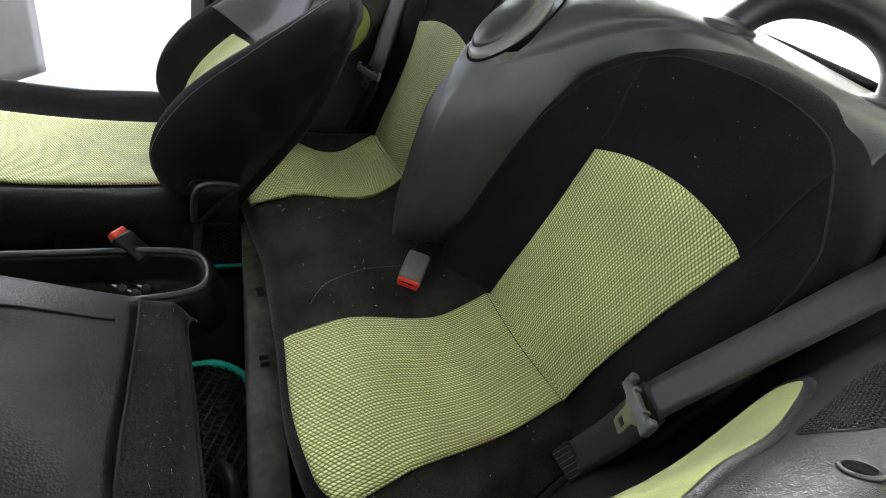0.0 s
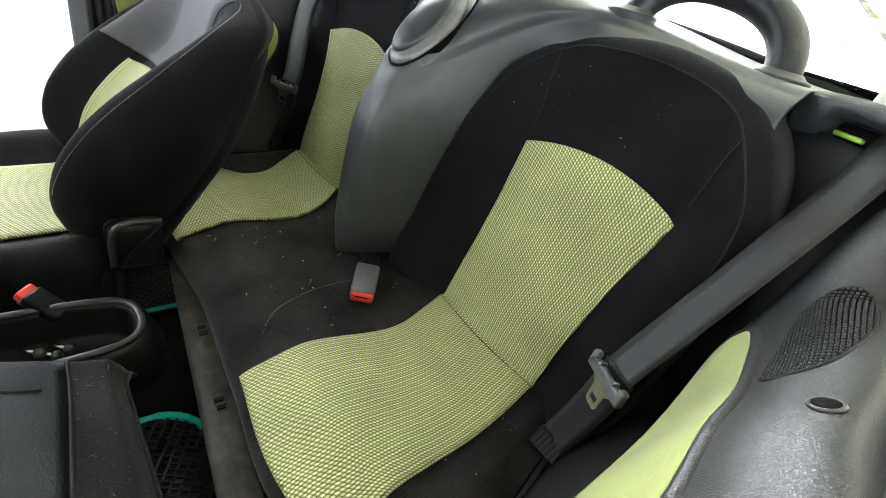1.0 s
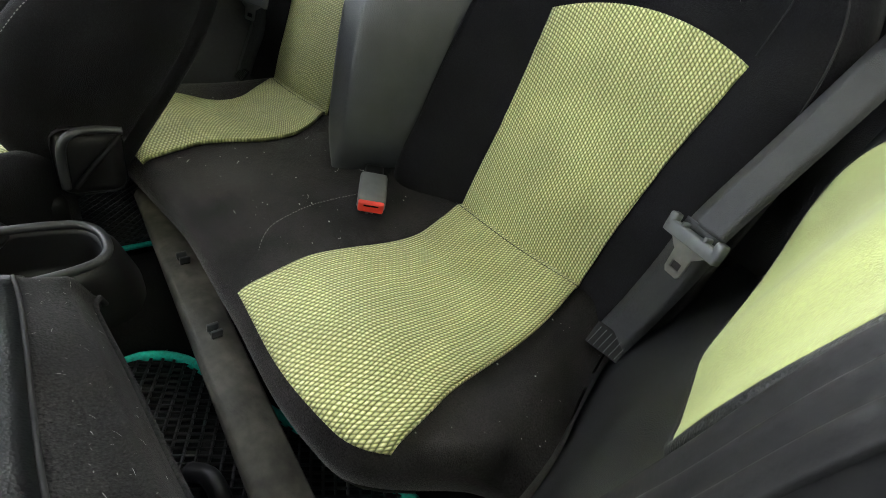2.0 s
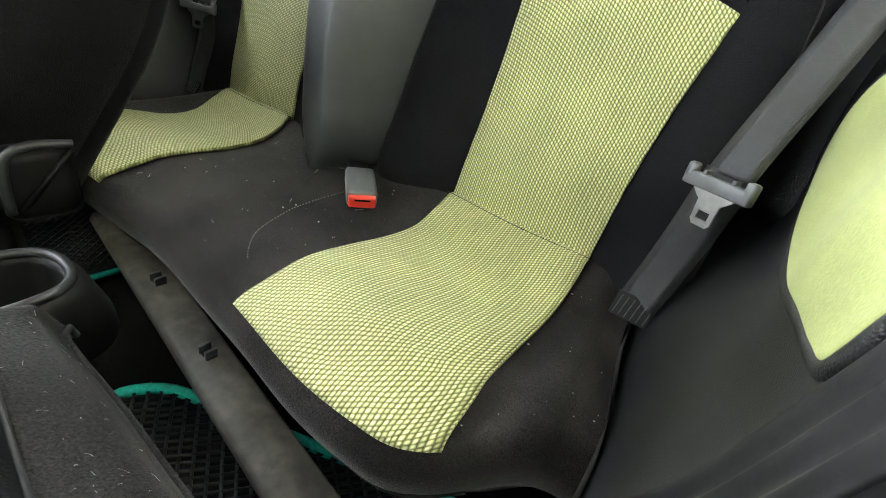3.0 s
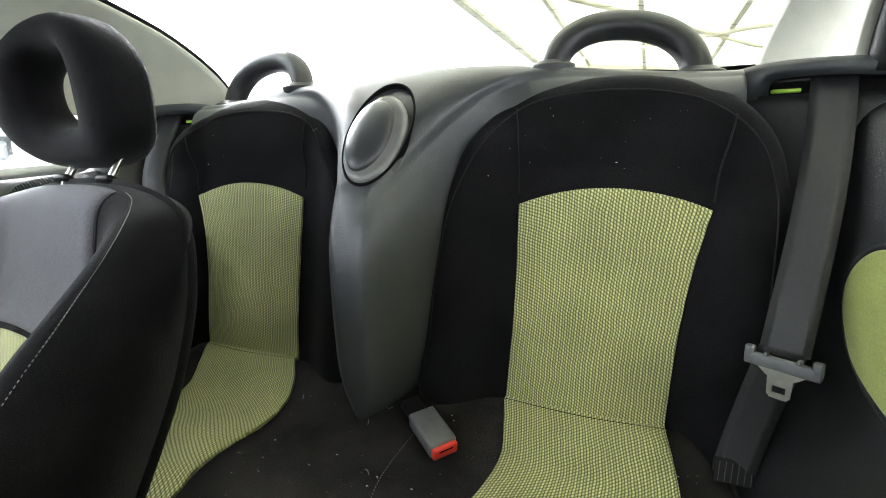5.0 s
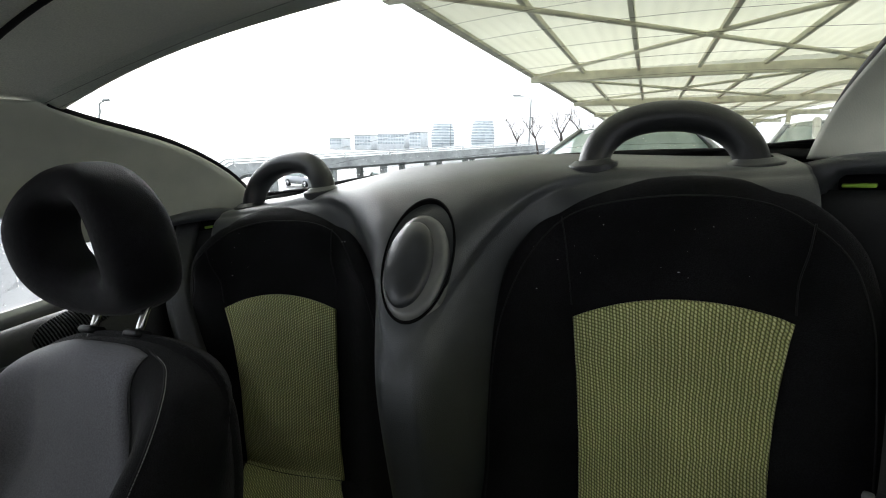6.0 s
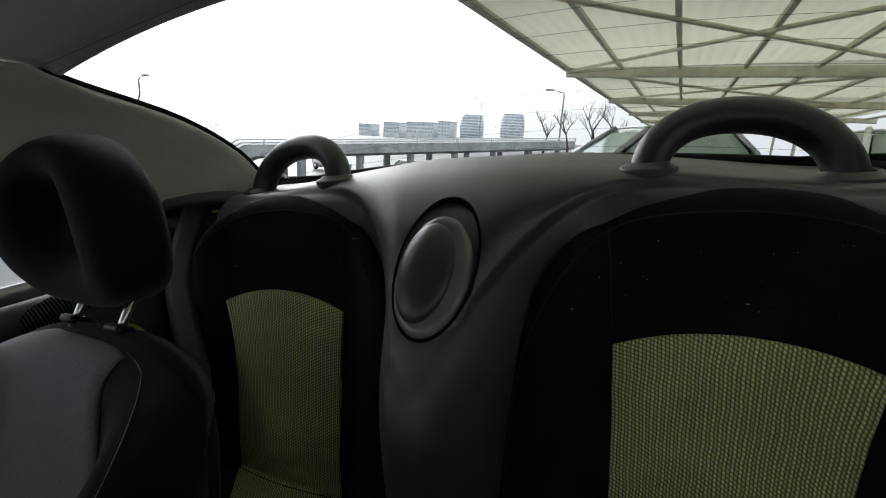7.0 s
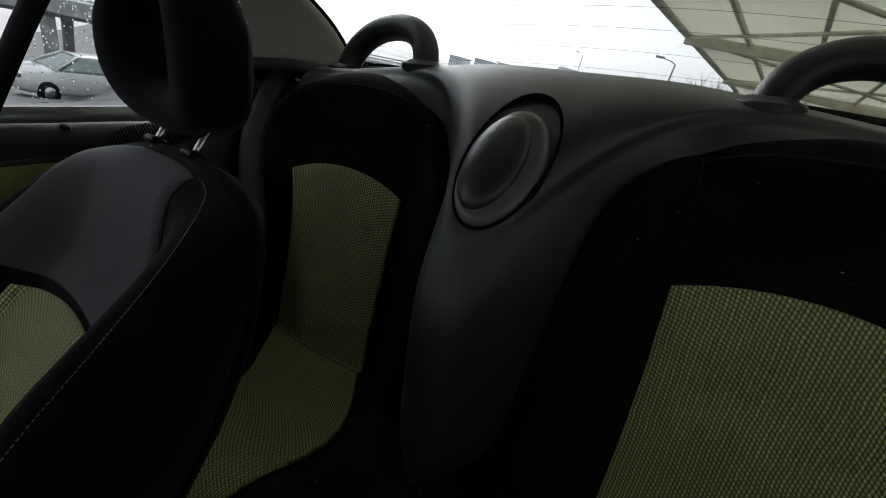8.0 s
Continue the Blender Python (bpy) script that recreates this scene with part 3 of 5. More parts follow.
    # ledge behind, with the belt slot
    bm = grid(lambda u, v: (s * lerp(0.515, 0.70, u), lerp(0.34, 0.180 - 0.47 * (lerp(0.515, 0.70, u) - 0.605), v), 0.872 - 0.012 * (2 * u - 1) ** 2 + 0.004 * math.sin(v * math.pi)), 12, 20, flip=s < 0)
    part("ledge", thick(bm, -0.012), TRIM, t)
    bm = grid(lambda u, v: X((lerp(0.500, 0.715, u), lerp(0.214, 0.108, u) - 0.07 * v, lerp(0.846, 0.50, v))), 16, 20, flip=s < 0)
    part("belt_panel", thick(bm, -0.006), TRIM, t)
    # outer skin and sill, unseen, added so light does not leak in below
    bm = grid(lambda u, v: X(curve_at([(0.752, lerp(0.5, -0.396, u), 0.775), (0.775, lerp(0.5, -0.396, u), 0.60), (0.78, lerp(0.5, -0.396, u), 0.35), (0.76, lerp(0.5, -0.396, u), 0.0), (0.72, lerp(0.5, -0.396, u), -0.15)], v)), 8, 20, flip=s > 0)
    part("outer_skin", thick(bm, 0.006), PAINT, t, "silver painted outer body skin")
    part("sill", box((0.16, 1.30, 0.20), (s * 0.69, -0.99, 0.02), 0.02), PLASTIC, t)
    # rubber door seal up the pillar
    edge = [(-0.245, 0.20), (-0.278, 0.35), (-0.310, 0.46), (-0.327, 0.57), (-0.327, 0.67), (-0.323, 0.752)]
    path = [trim_point(y, trim_v(z)) + Vector((-0.002, 0, 0)) for y, z in edge]
    bm = grid(lambda u, v: X(curve_at(path, u) + Vector((0.012 * v - 0.004 * math.sin(v * math.pi * 3) ** 2, -0.048 * v, 0.004 * v))), 48, 30, flip=s > 0)
    part("door_seal", thick(bm, 0.008), RUBBER, t, "black ribbed rubber door seal")
    bm = grid(lambda u, v: X((curve_at(path, u) + Vector((0.012, -0.047, 0.004))).lerp(Vector((0.785, -0.400, curve_at(path, u).z - 0.03)), v)), 30, 8, flip=s > 0)
    part("door_jamb", thick(bm, 0.01), RUBBER, t)

ROOF = [(-1.25, 1.15), (-0.8, 1.205), (-0.37, 1.222), (-0.04, 1.206), (0.085, 1.182)]


def roof_point(u, v):
    x = lerp(-0.60, 0.60, u)
    p = curve_at(ROOF, v)
    k = (2 * u - 1) ** 2
    back = smoothstep(0.55, 1.0, v)
    return Vector((x, p[0] - 0.11 * k * back, p[1] - 0.085 * k ** 1.5))


solo("headliner", thick(grid(lambda u, v: roof_point(u, v), 40, 40), -0.03), LINER, "pale grey cloth headliner under the folding roof", "headliner", "structure")
part_seam = [roof_point(u, 0.66) - Vector((0, 0, 0.002)) for u in (i / 30 for i in range(31))]
solo("roof_seam", tube(part_seam, 0.004, 8), SEAM, "dark seam across the headliner", "seam", "structure")


def window_edge(v):
    """Left-hand side edge of the rear window, from shelf to roof."""
    return curve_at([(0.553, 0.328, 0.880), (0.566, 0.27, 0.962), (0.578, 0.16, 1.035), (0.588, 0.01, 1.090), (0.592, -0.06, 1.118)], v)


PILLAR_FRONT = {1: [(0.640, 0.165, 0.872), (0.638, 0.135, 0.955), (0.630, 0.04, 1.03), (0.610, -0.13, 1.125)],
                -1: [(0.690, -0.05, 0.872), (0.680, -0.13, 0.96), (0.650, -0.22, 1.04), (0.612, -0.36, 1.148)]}
solo("quarter_seal", tube([curve_at(PILLAR_FRONT[1], i / 16) + Vector((0.012, -0.018, 0)) for i in range(17)], 0.024, 10), RUBBER, "black rubber seal along the pillar trim", "window seal", "structure")
for s, note in SIDES:
    side = "left" if s > 0 else "right"
    def pil(u, v):
        a = window_edge(v)
        b = curve_at(PILLAR_FRONT[s], v)
        p = a.lerp(b, u)
        p.x += (0.045 if s < 0 else 0.02) * math.sin(math.pi * u) * (1 - v)
        return (s * p.x, p.y, p.z)
    trim = thing("pillar_trim_" + side, pil(0.5, 0), "pale grey plastic trim beside the rear window", "pillar trim", "", "structure")
    part("panel", thick(grid(pil, 24, 30, flip=s < 0), -0.02), PILLAR, trim)
    groove = [Vector(pil(0.14, i / 30)) + Vector((-s * 0.001, -0.001, 0)) for i in range(1, 27)]
    part("groove", tube(groove, 0.0022, 6), SEAM, trim, "dark groove beside the window lip")

# rear window: pane, black border and heating lines
def pane_point(u, v):
    e = window_edge(v)
    x = lerp(-e.x, e.x, u)
    k = 1 - (2 * u - 1) ** 2
    return Vector((x, e.y + k * lerp(0.03, 0.11, v), e.z + k * lerp(0.034, 0.085, v)))


win = thing("window_rear", (0, 0.33, 0.91), "curved rear window with heating lines, misted by rain", "window", "", "structure")
pane = part("pane", thick(grid(pane_point, 40, 24), 0.003), GLASS, win)
pane.visible_shadow = False
border = [pane_point(0, 1 - i / 20) for i in range(2, 20)] + [pane_point(i / 30, 0) for i in range(31)] + [pane_point(1, i / 20) for i in range(1, 19)]
part("border", tube(border, 0.008, 8, squash=0.6), RUBBER, win, "black rubber border")
for k in range(1, 14):
    v = k / 14
    part("heating_line", tube([pane_point(0.01 + 0.98 * i / 40, v) + Vector((0, -0.004, -0.003)) for i in range(41)], 0.00025, 4), SMOOTH, win)

rnd = random.Random(21)
bm = bmesh.new()
for _ in range(1500):
    u, v = rnd.random() ** 1.7 * 0.95 + 0.02, rnd.random() ** 2.0 * 0.8 + 0.03
    r = 0.0003 + 0.0006 * rnd.random() ** 4
    at = Matrix.Translation(pane_point(u, v) + Vector((0, 0.004, 0.004))) @ Matrix.Diagonal((1.0 + 1.5 * rnd.random(), 1.0, 0.8, 1.0))
    bmesh.ops.create_icosphere(bm, subdivisions=1, radius=r, matrix=at)
part("raindrops", bm, WATER, win, "small clear raindrops")["kind"] = "stuff"

# ---------------------------------------------------------------- seat belts
def ribbon(path, width, across, thickness=0.0014):
    bm = bmesh.new()
    rows = []
    for i, p in enumerate(path):
        p = Vector(p)
        d = (Vector(path[min(i + 1, len(path) - 1)]) - Vector(path[max(i - 1, 0)])).normalized()
        a = Vector(across)
        a = (a - d * a.dot(d)).normalized()
        n = d.cross(a) * thickness
        rows.append([bm.verts.new(p + a * width * k + n * h) for k, h in ((-0.5, 0), (-0.25, 0.4), (0, 0.5), (0.25, 0.4), (0.5, 0), (0.25, -1), (0, -1), (-0.25, -1))])
    for a, b in zip(rows, rows[1:]):
        for k in range(8):
            bm.faces.new((a[k], a[(k + 1) % 8], b[(k + 1) % 8], b[k]))
    bm.faces.new(rows[0][::-1])
    bm.faces.new(rows[-1])
    return bm


def belt(s, note):
    t = thing("seat_belt", (s * 0.545, 0.0, 0.40), "black webbing belt with grey tongue, " + note, "seat belt", "rear seat belts")
    slack = 0.0 if s > 0 else 0.066

    def X(p):
        k = slack * math.exp(-((p[2] - 0.565) / 0.12) ** 2)
        return (s * (p[0] - k), p[1] + 0.45 * k, p[2])
    high = [X(p) for p in ((0.607, 0.176, 0.870), (0.604, 0.160, 0.850), (0.596, 0.122, 0.800), (0.583, 0.074, 0.735), (0.567, 0.028, 0.66), (0.551, -0.012, 0.59), (0.545, -0.026, 0.560))]
    part("shoulder_webbing", ribbon([curve_at(high, i / 24) for i in range(25)], 0.049, (s * 0.86, -0.48, 0.05)), WEBBING, t)
    low = [X(p) for p in ((0.545, -0.022, 0.560), (0.537, -0.012, 0.50), (0.527, -0.010, 0.44), (0.518, -0.016, 0.392), (0.516, -0.019, 0.374))]
    part("lap_webbing", ribbon([curve_at(low, i / 16) for i in range(17)], 0.047, (s * 0.95, -0.22, 0.10)), WEBBING, t)
    c = Vector(X((0.541, -0.040, 0.551)))
    ax = Vector((s * 0.057, -0.036, 0.004)).normalized()
    dn = Vector((s * -0.010, 0.002, -0.036))
    dn = (dn - ax * dn.dot(ax)).normalized()
    nn = ax.cross(dn)
    at = Matrix.Translation(c) @ Matrix((ax, dn, nn)).transposed().to_4x4()
    bm = box((0.074, 0.014, 0.010), bevel=0.0022)
    tongue = part("tongue", put(bm, at), GREYPL, t, "grey plastic belt tongue")
    for k in (-1, 1):
        part("ear", put(box((0.010, 0.017, 0.010), (k * 0.0325, -0.006, 0), 0.0026), at), GREYPL, tongue)
        part("inner_edge", put(box((0.004, 0.006, 0.009), (k * 0.016, -0.008, 0), 0.001), at), GREYPL, tongue)
    # steel blade: flared shoulder, neck and a frame round its slot
    bm = bmesh.new()
    outline = [(-0.026, 0.005), (0.026, 0.005), (0.017, 0.013), (0.0125, 0.016), (0.0115, 0.036), (0.008, 0.040), (-0.008, 0.040), (-0.0115, 0.036), (-0.0125, 0.016), (-0.017, 0.013)]
    hole = [(-0.0065, 0.0255), (0.0065, 0.0255), (0.0065, 0.0335), (-0.0065, 0.0335)]
    for z in (-0.001, 0.001):
        o = [bm.verts.new((a, b, z)) for a, b in outline]
        h = [bm.verts.new((a, b, z)) for a, b in hole]
        for quad in ((o[0], o[1], o[2], o[9]), (o[9], o[2], o[3], o[8]), (o[8], o[3], h[1], h[0]), (o[3], o[4], h[2], h[1]), (o[4], o[5], o[6], o[7], h[3], h[2]), (o[7], o[8], h[0], h[3])):
            bm.faces.new(quad)
    bm.verts.ensure_lookup_table()
    for a, b in [(k, (k + 1) % 10) for k in range(10)] + [(10 + k, 10 + (k + 1) % 4) for k in range(4)]:
        bm.faces.new((bm.verts[a], bm.verts[b], bm.verts[b + 14], bm.verts[a + 14]))
    bmesh.ops.recalc_face_normals(bm, faces=bm.faces)
    part("blade", put(bm, at), BLADE, tongue, "worn steel blade with a slot", smooth=False)
    g = thing("belt_guide", X((0.585, 0.16, 0.865)), "black plastic belt guide with a lime marker on the ledge", "belt guide", "belt guides")
    path = [(0.506, 0.208, 0.868), (0.535, 0.196, 0.874), (0.575, 0.178, 0.876), (0.620, 0.157, 0.874), (0.670, 0.130, 0.868), (0.715, 0.095, 0.856)]
    bm = bmesh.new()
    rows = []
    for i in range(25):
        p = curve_at(path, i / 24)
        k = 1 - smoothstep(0.16, 0.24, i / 24)
        rows.append([bm.verts.new(X((p.x + dx, p.y + dx * 1.0, p.z + dz - 0.024 * k * (1 if dz < 0 else 0)))) for dx, dz in ((-0.010, -0.008), (-0.013, 0.006), (-0.008, 0.014), (0.02, 0.014), (0.045, 0.004), (0.045, -0.006))])
    for a_, b_ in zip(rows, rows[1:]):
        for k in range(6):
            bm.faces.new((a_[k], a_[(k + 1) % 6], b_[(k + 1) % 6], b_[k]))
    bm.faces.new(rows[0])
    bm.faces.new(rows[-1][::-1])
    bmesh.ops.recalc_face_normals(bm, faces=bm.faces)
    part("bracket", bm, PLASTIC, g)
    # Solid dark box stands for the shade in the open slot.
    part("slot", put(box((0.140, 0.030, 0.020), (0, 0, 0), 0.004), Matrix.Translation(X((0.612, 0.186, 0.853))) @ Matrix.Rotation(s * radians(-25), 4, "Z")), DARK, g)
    part("marker", put(box((0.034, 0.008, 0.0055), (0, 0, 0), 0.002), Matrix.Translation(X((0.560, 0.190, 0.851))) @ Matrix.Rotation(s * radians(-25), 4, "Z")), LIMEPL, g, "lime plastic marker")
    a = thing("belt_anchor", X((0.516, 0.0, 0.335)), "black belt end sewn to its floor anchor beside the cushion", "belt anchor", "belt anchors")
    # Same belt as the webbing, coloured near black to put it in shade.
    part("sewn_end", put(box((0.044, 0.030, 0.004), (0, 0, 0), 0.001), Matrix.Translation(X((0.516, -0.021, 0.384))) @ Matrix.Rotation(radians(58), 4, "X")), SEAM, a)
    bm = bmesh.new()
    for k in range(6):
        x0 = -0.018 + k * 0.0072
        bm2 = stitches([(x0, -0.013, 0.003), (x0 + 0.003, 0.013, 0.003)], 0.0025, 0.001, 0.0005)
        me = bpy.data.meshes.new("tmp")
        bm2.to_mesh(me)
        bm2.free()
        bm.from_mesh(me)
        bpy.data.meshes.remove(me)
    part("stitching", put(bm, Matrix.Translation(X((0.516, -0.021, 0.384))) @ Matrix.Rotation(radians(58), 4, "X")), GREYPL, a, "rows of grey stitching")
    # Near black sinks the cover into the shade of the gap.
    part("anchor_cover", box((0.018, 0.02, 0.04), X((0.506, 0.012, 0.325)), 0.006), DARK, a)


for s, note in SIDES:
    belt(s, note)

# buckle on the bench
bk = thing("belt_buckle", (0.130, -0.096, 0.385), "grey belt buckle with a red release button, lying on the bench", "belt buckle")
rot = Euler((radians(10), 0, radians(52))).to_matrix()
bm = put(box((0.042, 0.070, 0.024), (0, 0, 0), 0.005), Matrix.Translation((0.130, -0.096, 0.404)) @ rot.to_4x4())
part("body", bm, GREYPL, bk)
part("release_button", put(box((0.038, 0.014, 0.018), (0, -0.034, -0.001), 0.003), Matrix.Translation((0.130, -0.096, 0.404)) @ rot.to_4x4()), RED, bk, "red release button")
# Slot mouth drawn as a near-black bar in place of its shade.
part("slot", put(box((0.022, 0.002, 0.003), (0, -0.0405, 0.003), 0.0005), Matrix.Translation((0.130, -0.096, 0.404)) @ rot.to_4x4()), DARK, bk)
part("stalk", put(box((0.030, 0.05, 0.012), (0, 0.05, -0.006), 0.004), Matrix.Translation((0.130, -0.096, 0.404)) @ rot.to_4x4()), SMOOTH, bk)

# ---------------------------------------------------------------- front seat, reclined
SEAT_OUT = closed_curve([(-0.215, -0.02), (-0.238, 0.12), (-0.243, 0.26), (-0.240, 0.38), (-0.20, 0.465), (-0.08, 0.505), (0.08, 0.505), (0.20, 0.465), (0.240, 0.38), (0.243, 0.26), (0.238, 0.12), (0.215, -0.02), (0.1, -0.05), (-0.1, -0.05)], 112)
BOLSTER = [(-0.05, -0.020), (0.02, -0.088), (0.09, -0.116), (0.16, -0.118), (0.23, -0.105), (0.31, -0.082), (0.38, -0.057), (0.45, -0.034), (0.52, -0.015)]
PAD_R = 0.068


def front_face(u, w):
    """Depth of a front seat's face: a hollow between two bolsters."""
    k = min(max((w + 0.05) / 0.57, 0.0), 1.0)
    b = curve_at(BOLSTER, k)[1]
    hollow = 0.080 * (1 - smoothstep(0.30, 0.50, w)) * (1 - smoothstep(0.100, 0.200, abs(u)))
    return b + hollow


def rear_face(w):
    return 0.088 - 0.042 * smoothstep(0.22, 0.50, w)


def seat_round(a, w):
    """Holds a place inside the seat's outline and gives how far its rounded rim falls back there."""
    n = len(SEAT_OUT)
    ca, cw = sum(p[0] for p in SEAT_OUT) / n, sum(p[1] for p in SEAT_OUT) / n
    ang, d = math.atan2(w - cw, a - ca), math.hypot(a - ca, w - cw)
    around = []
    for p in SEAT_OUT:
        off = math.remainder(math.atan2(p[1] - cw, p[0] - ca) - ang, math.tau)
        around.append((abs(off), off, math.hypot(p[0] - ca, p[1] - cw)))
    below = min(q for q in around if q[1] < 0)
    above = min(q for q in around if q[1] >= 0)
    far = lerp(below[2], above[2], below[0] / (below[0] + above[0]))
    k = min(1.0, (far - 0.005) / max(d, 1e-6))
    ins = min(far - d * k, PAD_R)
    return ca + (a - ca) * k, cw + (w - cw) * k, PAD_R - math.sqrt(max(PAD_R ** 2 - (PAD_R - ins) ** 2, 0))


def front_seat(m, name, label, with_head=True, back_tilt=42):
    """A front seat: m places the recline pivot; local x across, y towards the rear, z up."""
    t = thing(name, m.translation, label, "car seat")
    tilt = m @ Matrix.Rotation(radians(-back_tilt), 4, "X")
    bm = pillow(SEAT_OUT, lambda a, b, d: (a, front_face(a, b) + d if d < 0.5 else rear_face(b) - 0.03, b), PAD_R, 1.0, 44)
    surface = BVHTree.FromBMesh(bm)
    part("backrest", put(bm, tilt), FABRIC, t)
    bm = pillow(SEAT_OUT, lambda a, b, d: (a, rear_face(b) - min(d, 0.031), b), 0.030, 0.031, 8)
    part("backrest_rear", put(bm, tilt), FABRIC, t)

    def centre(u, v):
        flare = smoothstep(0.52, 0.95, v)
        a = lerp(-0.185, 0.126 - 0.028 * smoothstep(0, 0.75, v), u)
        w = lerp(0.256, 0.494, v) + 0.022 * (1 - (2 * u - 1) ** 2) * (1 - v) - 0.012 * (2 * u - 1) ** 4 * flare
        a, w, drop = seat_round(a, w)
        tuck = max(smoothstep(0.93, 1.0, abs(2 * u - 1)), smoothstep(0.96, 1.0, v), smoothstep(0.03, 0.0, v))
        return (a, front_face(a, w) + drop - 0.0055 + 0.007 * tuck, w)
    part("upper_panel", put(thick(grid(centre, 44, 44), 0.002), tilt), VELOUR, t, "charcoal velour upper back panel")

    def low(u, v):
        a = lerp(-0.120, 0.120, u) * (1 + 0.05 * v)
        w = lerp(0.0, 0.250, v) + 0.022 * (1 - (2 * u - 1) ** 2) * v
        return (a, front_face(a, w) - 0.005, w)
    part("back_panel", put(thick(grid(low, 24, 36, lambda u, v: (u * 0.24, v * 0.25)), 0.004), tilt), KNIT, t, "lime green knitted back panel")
    for s in (-1, 1):
        outer = [(0.204, 0.05, 0), (0.211, 0.15, 0), (0.212, 0.26, 0), (0.207, 0.35, 0), (0.188, 0.42, 0), (0.145, 0.466, 0), (0.092, 0.486, 0)]
        inner = [(0.132, 0.05, 0), (0.133, 0.20, 0), (0.122, 0.30, 0), (0.112, 0.37, 0), (0.106, 0.43, 0), (0.100, 0.478, 0)]
        for path in (outer, inner)[:1 + (s > 0)]:
            pts = []
            for i in range(121):
                p = curve_at(path, i / 120)
                hit, nrm, _, _ = surface.ray_cast(Vector((s * p[0], -1.0, p[1])), Vector((0, 1, 0)))
                pts.append(tilt @ (hit + nrm * (0.0008 if nrm.y < 0 else -0.0008)))
            part("stitching", stitches(pts, 0.0030, 0.0018, 0.00055), THREAD, t, "pale contrast stitching")["kind"] = "stuff"
            part("seam", tube([p + (tilt.to_3x3() @ Vector((-s * 0.0033, 0.0004, 0))) for p in pts], 0.0012, 6), SEAM, t)
    # cushion
    cus = closed_curve([(-0.25, 0.0), (-0.26, -0.2), (-0.25, -0.42), (-0.20, -0.50), (0, -0.52), (0.20, -0.50), (0.25, -0.42), (0.26, -0.2), (0.25, 0.0), (0.0, 0.03)], 96)
    cz = lambda a, b: 0.045 * smoothstep(0.14, 0.23, abs(a)) - 0.015 * math.sin(min(max(-b / 0.5, 0), 1) * math.pi) - 0.012
    bm = pillow(cus, lambda a, b, d: (a, b, cz(a, b) - d), 0.045, 0.16, 10)
    part("cushion", put(bm, m), FABRIC, t)
    bm = thick(grid(lambda u, v: (lerp(-0.14, 0.14, u), lerp(-0.02, -0.46, v), cz(lerp(-0.14, 0.14, u), lerp(-0.02, -0.46, v)) + 0.004), 20, 24, lambda u, v: (u * 0.28, v * 0.44)), 0.005)
    part("seat_panel", put(bm, m), KNIT, t, "lime green knitted seat panel")
    for s in (-1, 1):
        part("slide_rail", put(box((0.05, 0.50, 0.05), (s * 0.19, -0.24, -0.24), 0.006), m), SMOOTH, t)
        part("side_shield", put(box((0.03, 0.34, 0.14), (s * 0.245, -0.16, -0.10), 0.014), m), SMOOTH, t)
    knob = part("recline_bracket", put(box((0.03, 0.085, 0.10), (0.252, 0.045, 0.02), 0.02, seg=4), m), SMOOTH, t, "worn black recline bracket")
    pts = [(0.272, 0.010, -0.01), (0.272, 0.014, 0.055), (0.272, 0.040, 0.074), (0.272, 0.085, 0.072)]
    part("lever", put(tube([curve_at(pts, i / 16) for i in range(17)], 0.006, 8), m), SATIN, knob, "worn shiny lever edge")
    part("strut", put(tube([(0.273, 0.02, -0.01), (0.273, 0.082, 0.066)], 0.004, 8), m), SMOOTH, knob)
    if with_head:
        for s in (-1, 1):
            post = part("headrest_post", put(tube([(s * 0.055 - 0.030, 0.02, 0.48), (s * 0.055 - 0.030, 0.024, 0.575)], 0.0058, 12), tilt), CHROME, t, "steel headrest post")
            part("collar", put(box((0.034, 0.026, 0.012), (s * 0.055 - 0.030, 0.02, 0.508), 0.005), tilt), SMOOTH, post)
    return t, tilt


seat_m = pose(-0.398, -0.432, 0.343, 0, 0, -2)
seat, tilt = front_seat(seat_m, "front_passenger_seat", "black front seat with lime knitted panels, reclined far back", True, 32)


def ring_pad(c, outer, inner, depth, m):
    """A padded loop: outline points at an angle, swept round a rounded section."""
    bm = bmesh.new()
    n, k = 64, 20
    rows = []
    for i in range(n):
        a = i * math.tau / n
        ca, sa = math.cos(a), math.sin(a)
        ex = lambda v, p: math.copysign(abs(v) ** p, v)
        o = Vector((outer[0] * ex(ca, 0.75) * (1 - 0.42 * max(sa, 0) ** 1.5), 0, outer[1] * ex(sa, 0.75)))
        q = Vector((inner[0] * ex(ca, 0.8), 0, inner[1] * ex(sa, 0.8) + 0.005))
        mid, half = (o + q) / 2, (o - q).length / 2
        d = (o - q).normalized()
        row = []
        for j in range(k):
            b = j * math.tau / k
            cb, sb = math.cos(b), math.sin(b)
            row.append(bm.verts.new(m @ (Vector(c) + mid + d * half * ex(cb, 0.8) + Vector((0, depth * ex(sb, 0.75) - 0.02 * ca * ca, 0)))))
        rows.append(row)
    for i in range(n):
        a, b = rows[i], rows[(i + 1) % n]
        for j in range(k):
            bm.faces.new((a[j], a[(j + 1) % k], b[(j + 1) % k], b[j]))
    bmesh.ops.recalc_face_normals(bm, faces=bm.faces)
    return bm


part("headrest", ring_pad((-0.071, 0.0, 0.656), (0.155, 0.117), (0.072, 0.055), 0.048, tilt @ Matrix.Translation((0, 0.038, 0.56)) @ Matrix.Rotation(radians(31), 4, "X") @ Matrix.Translation((0, 0, -0.56))), FABRIC, seat, "black open-centred headrest")

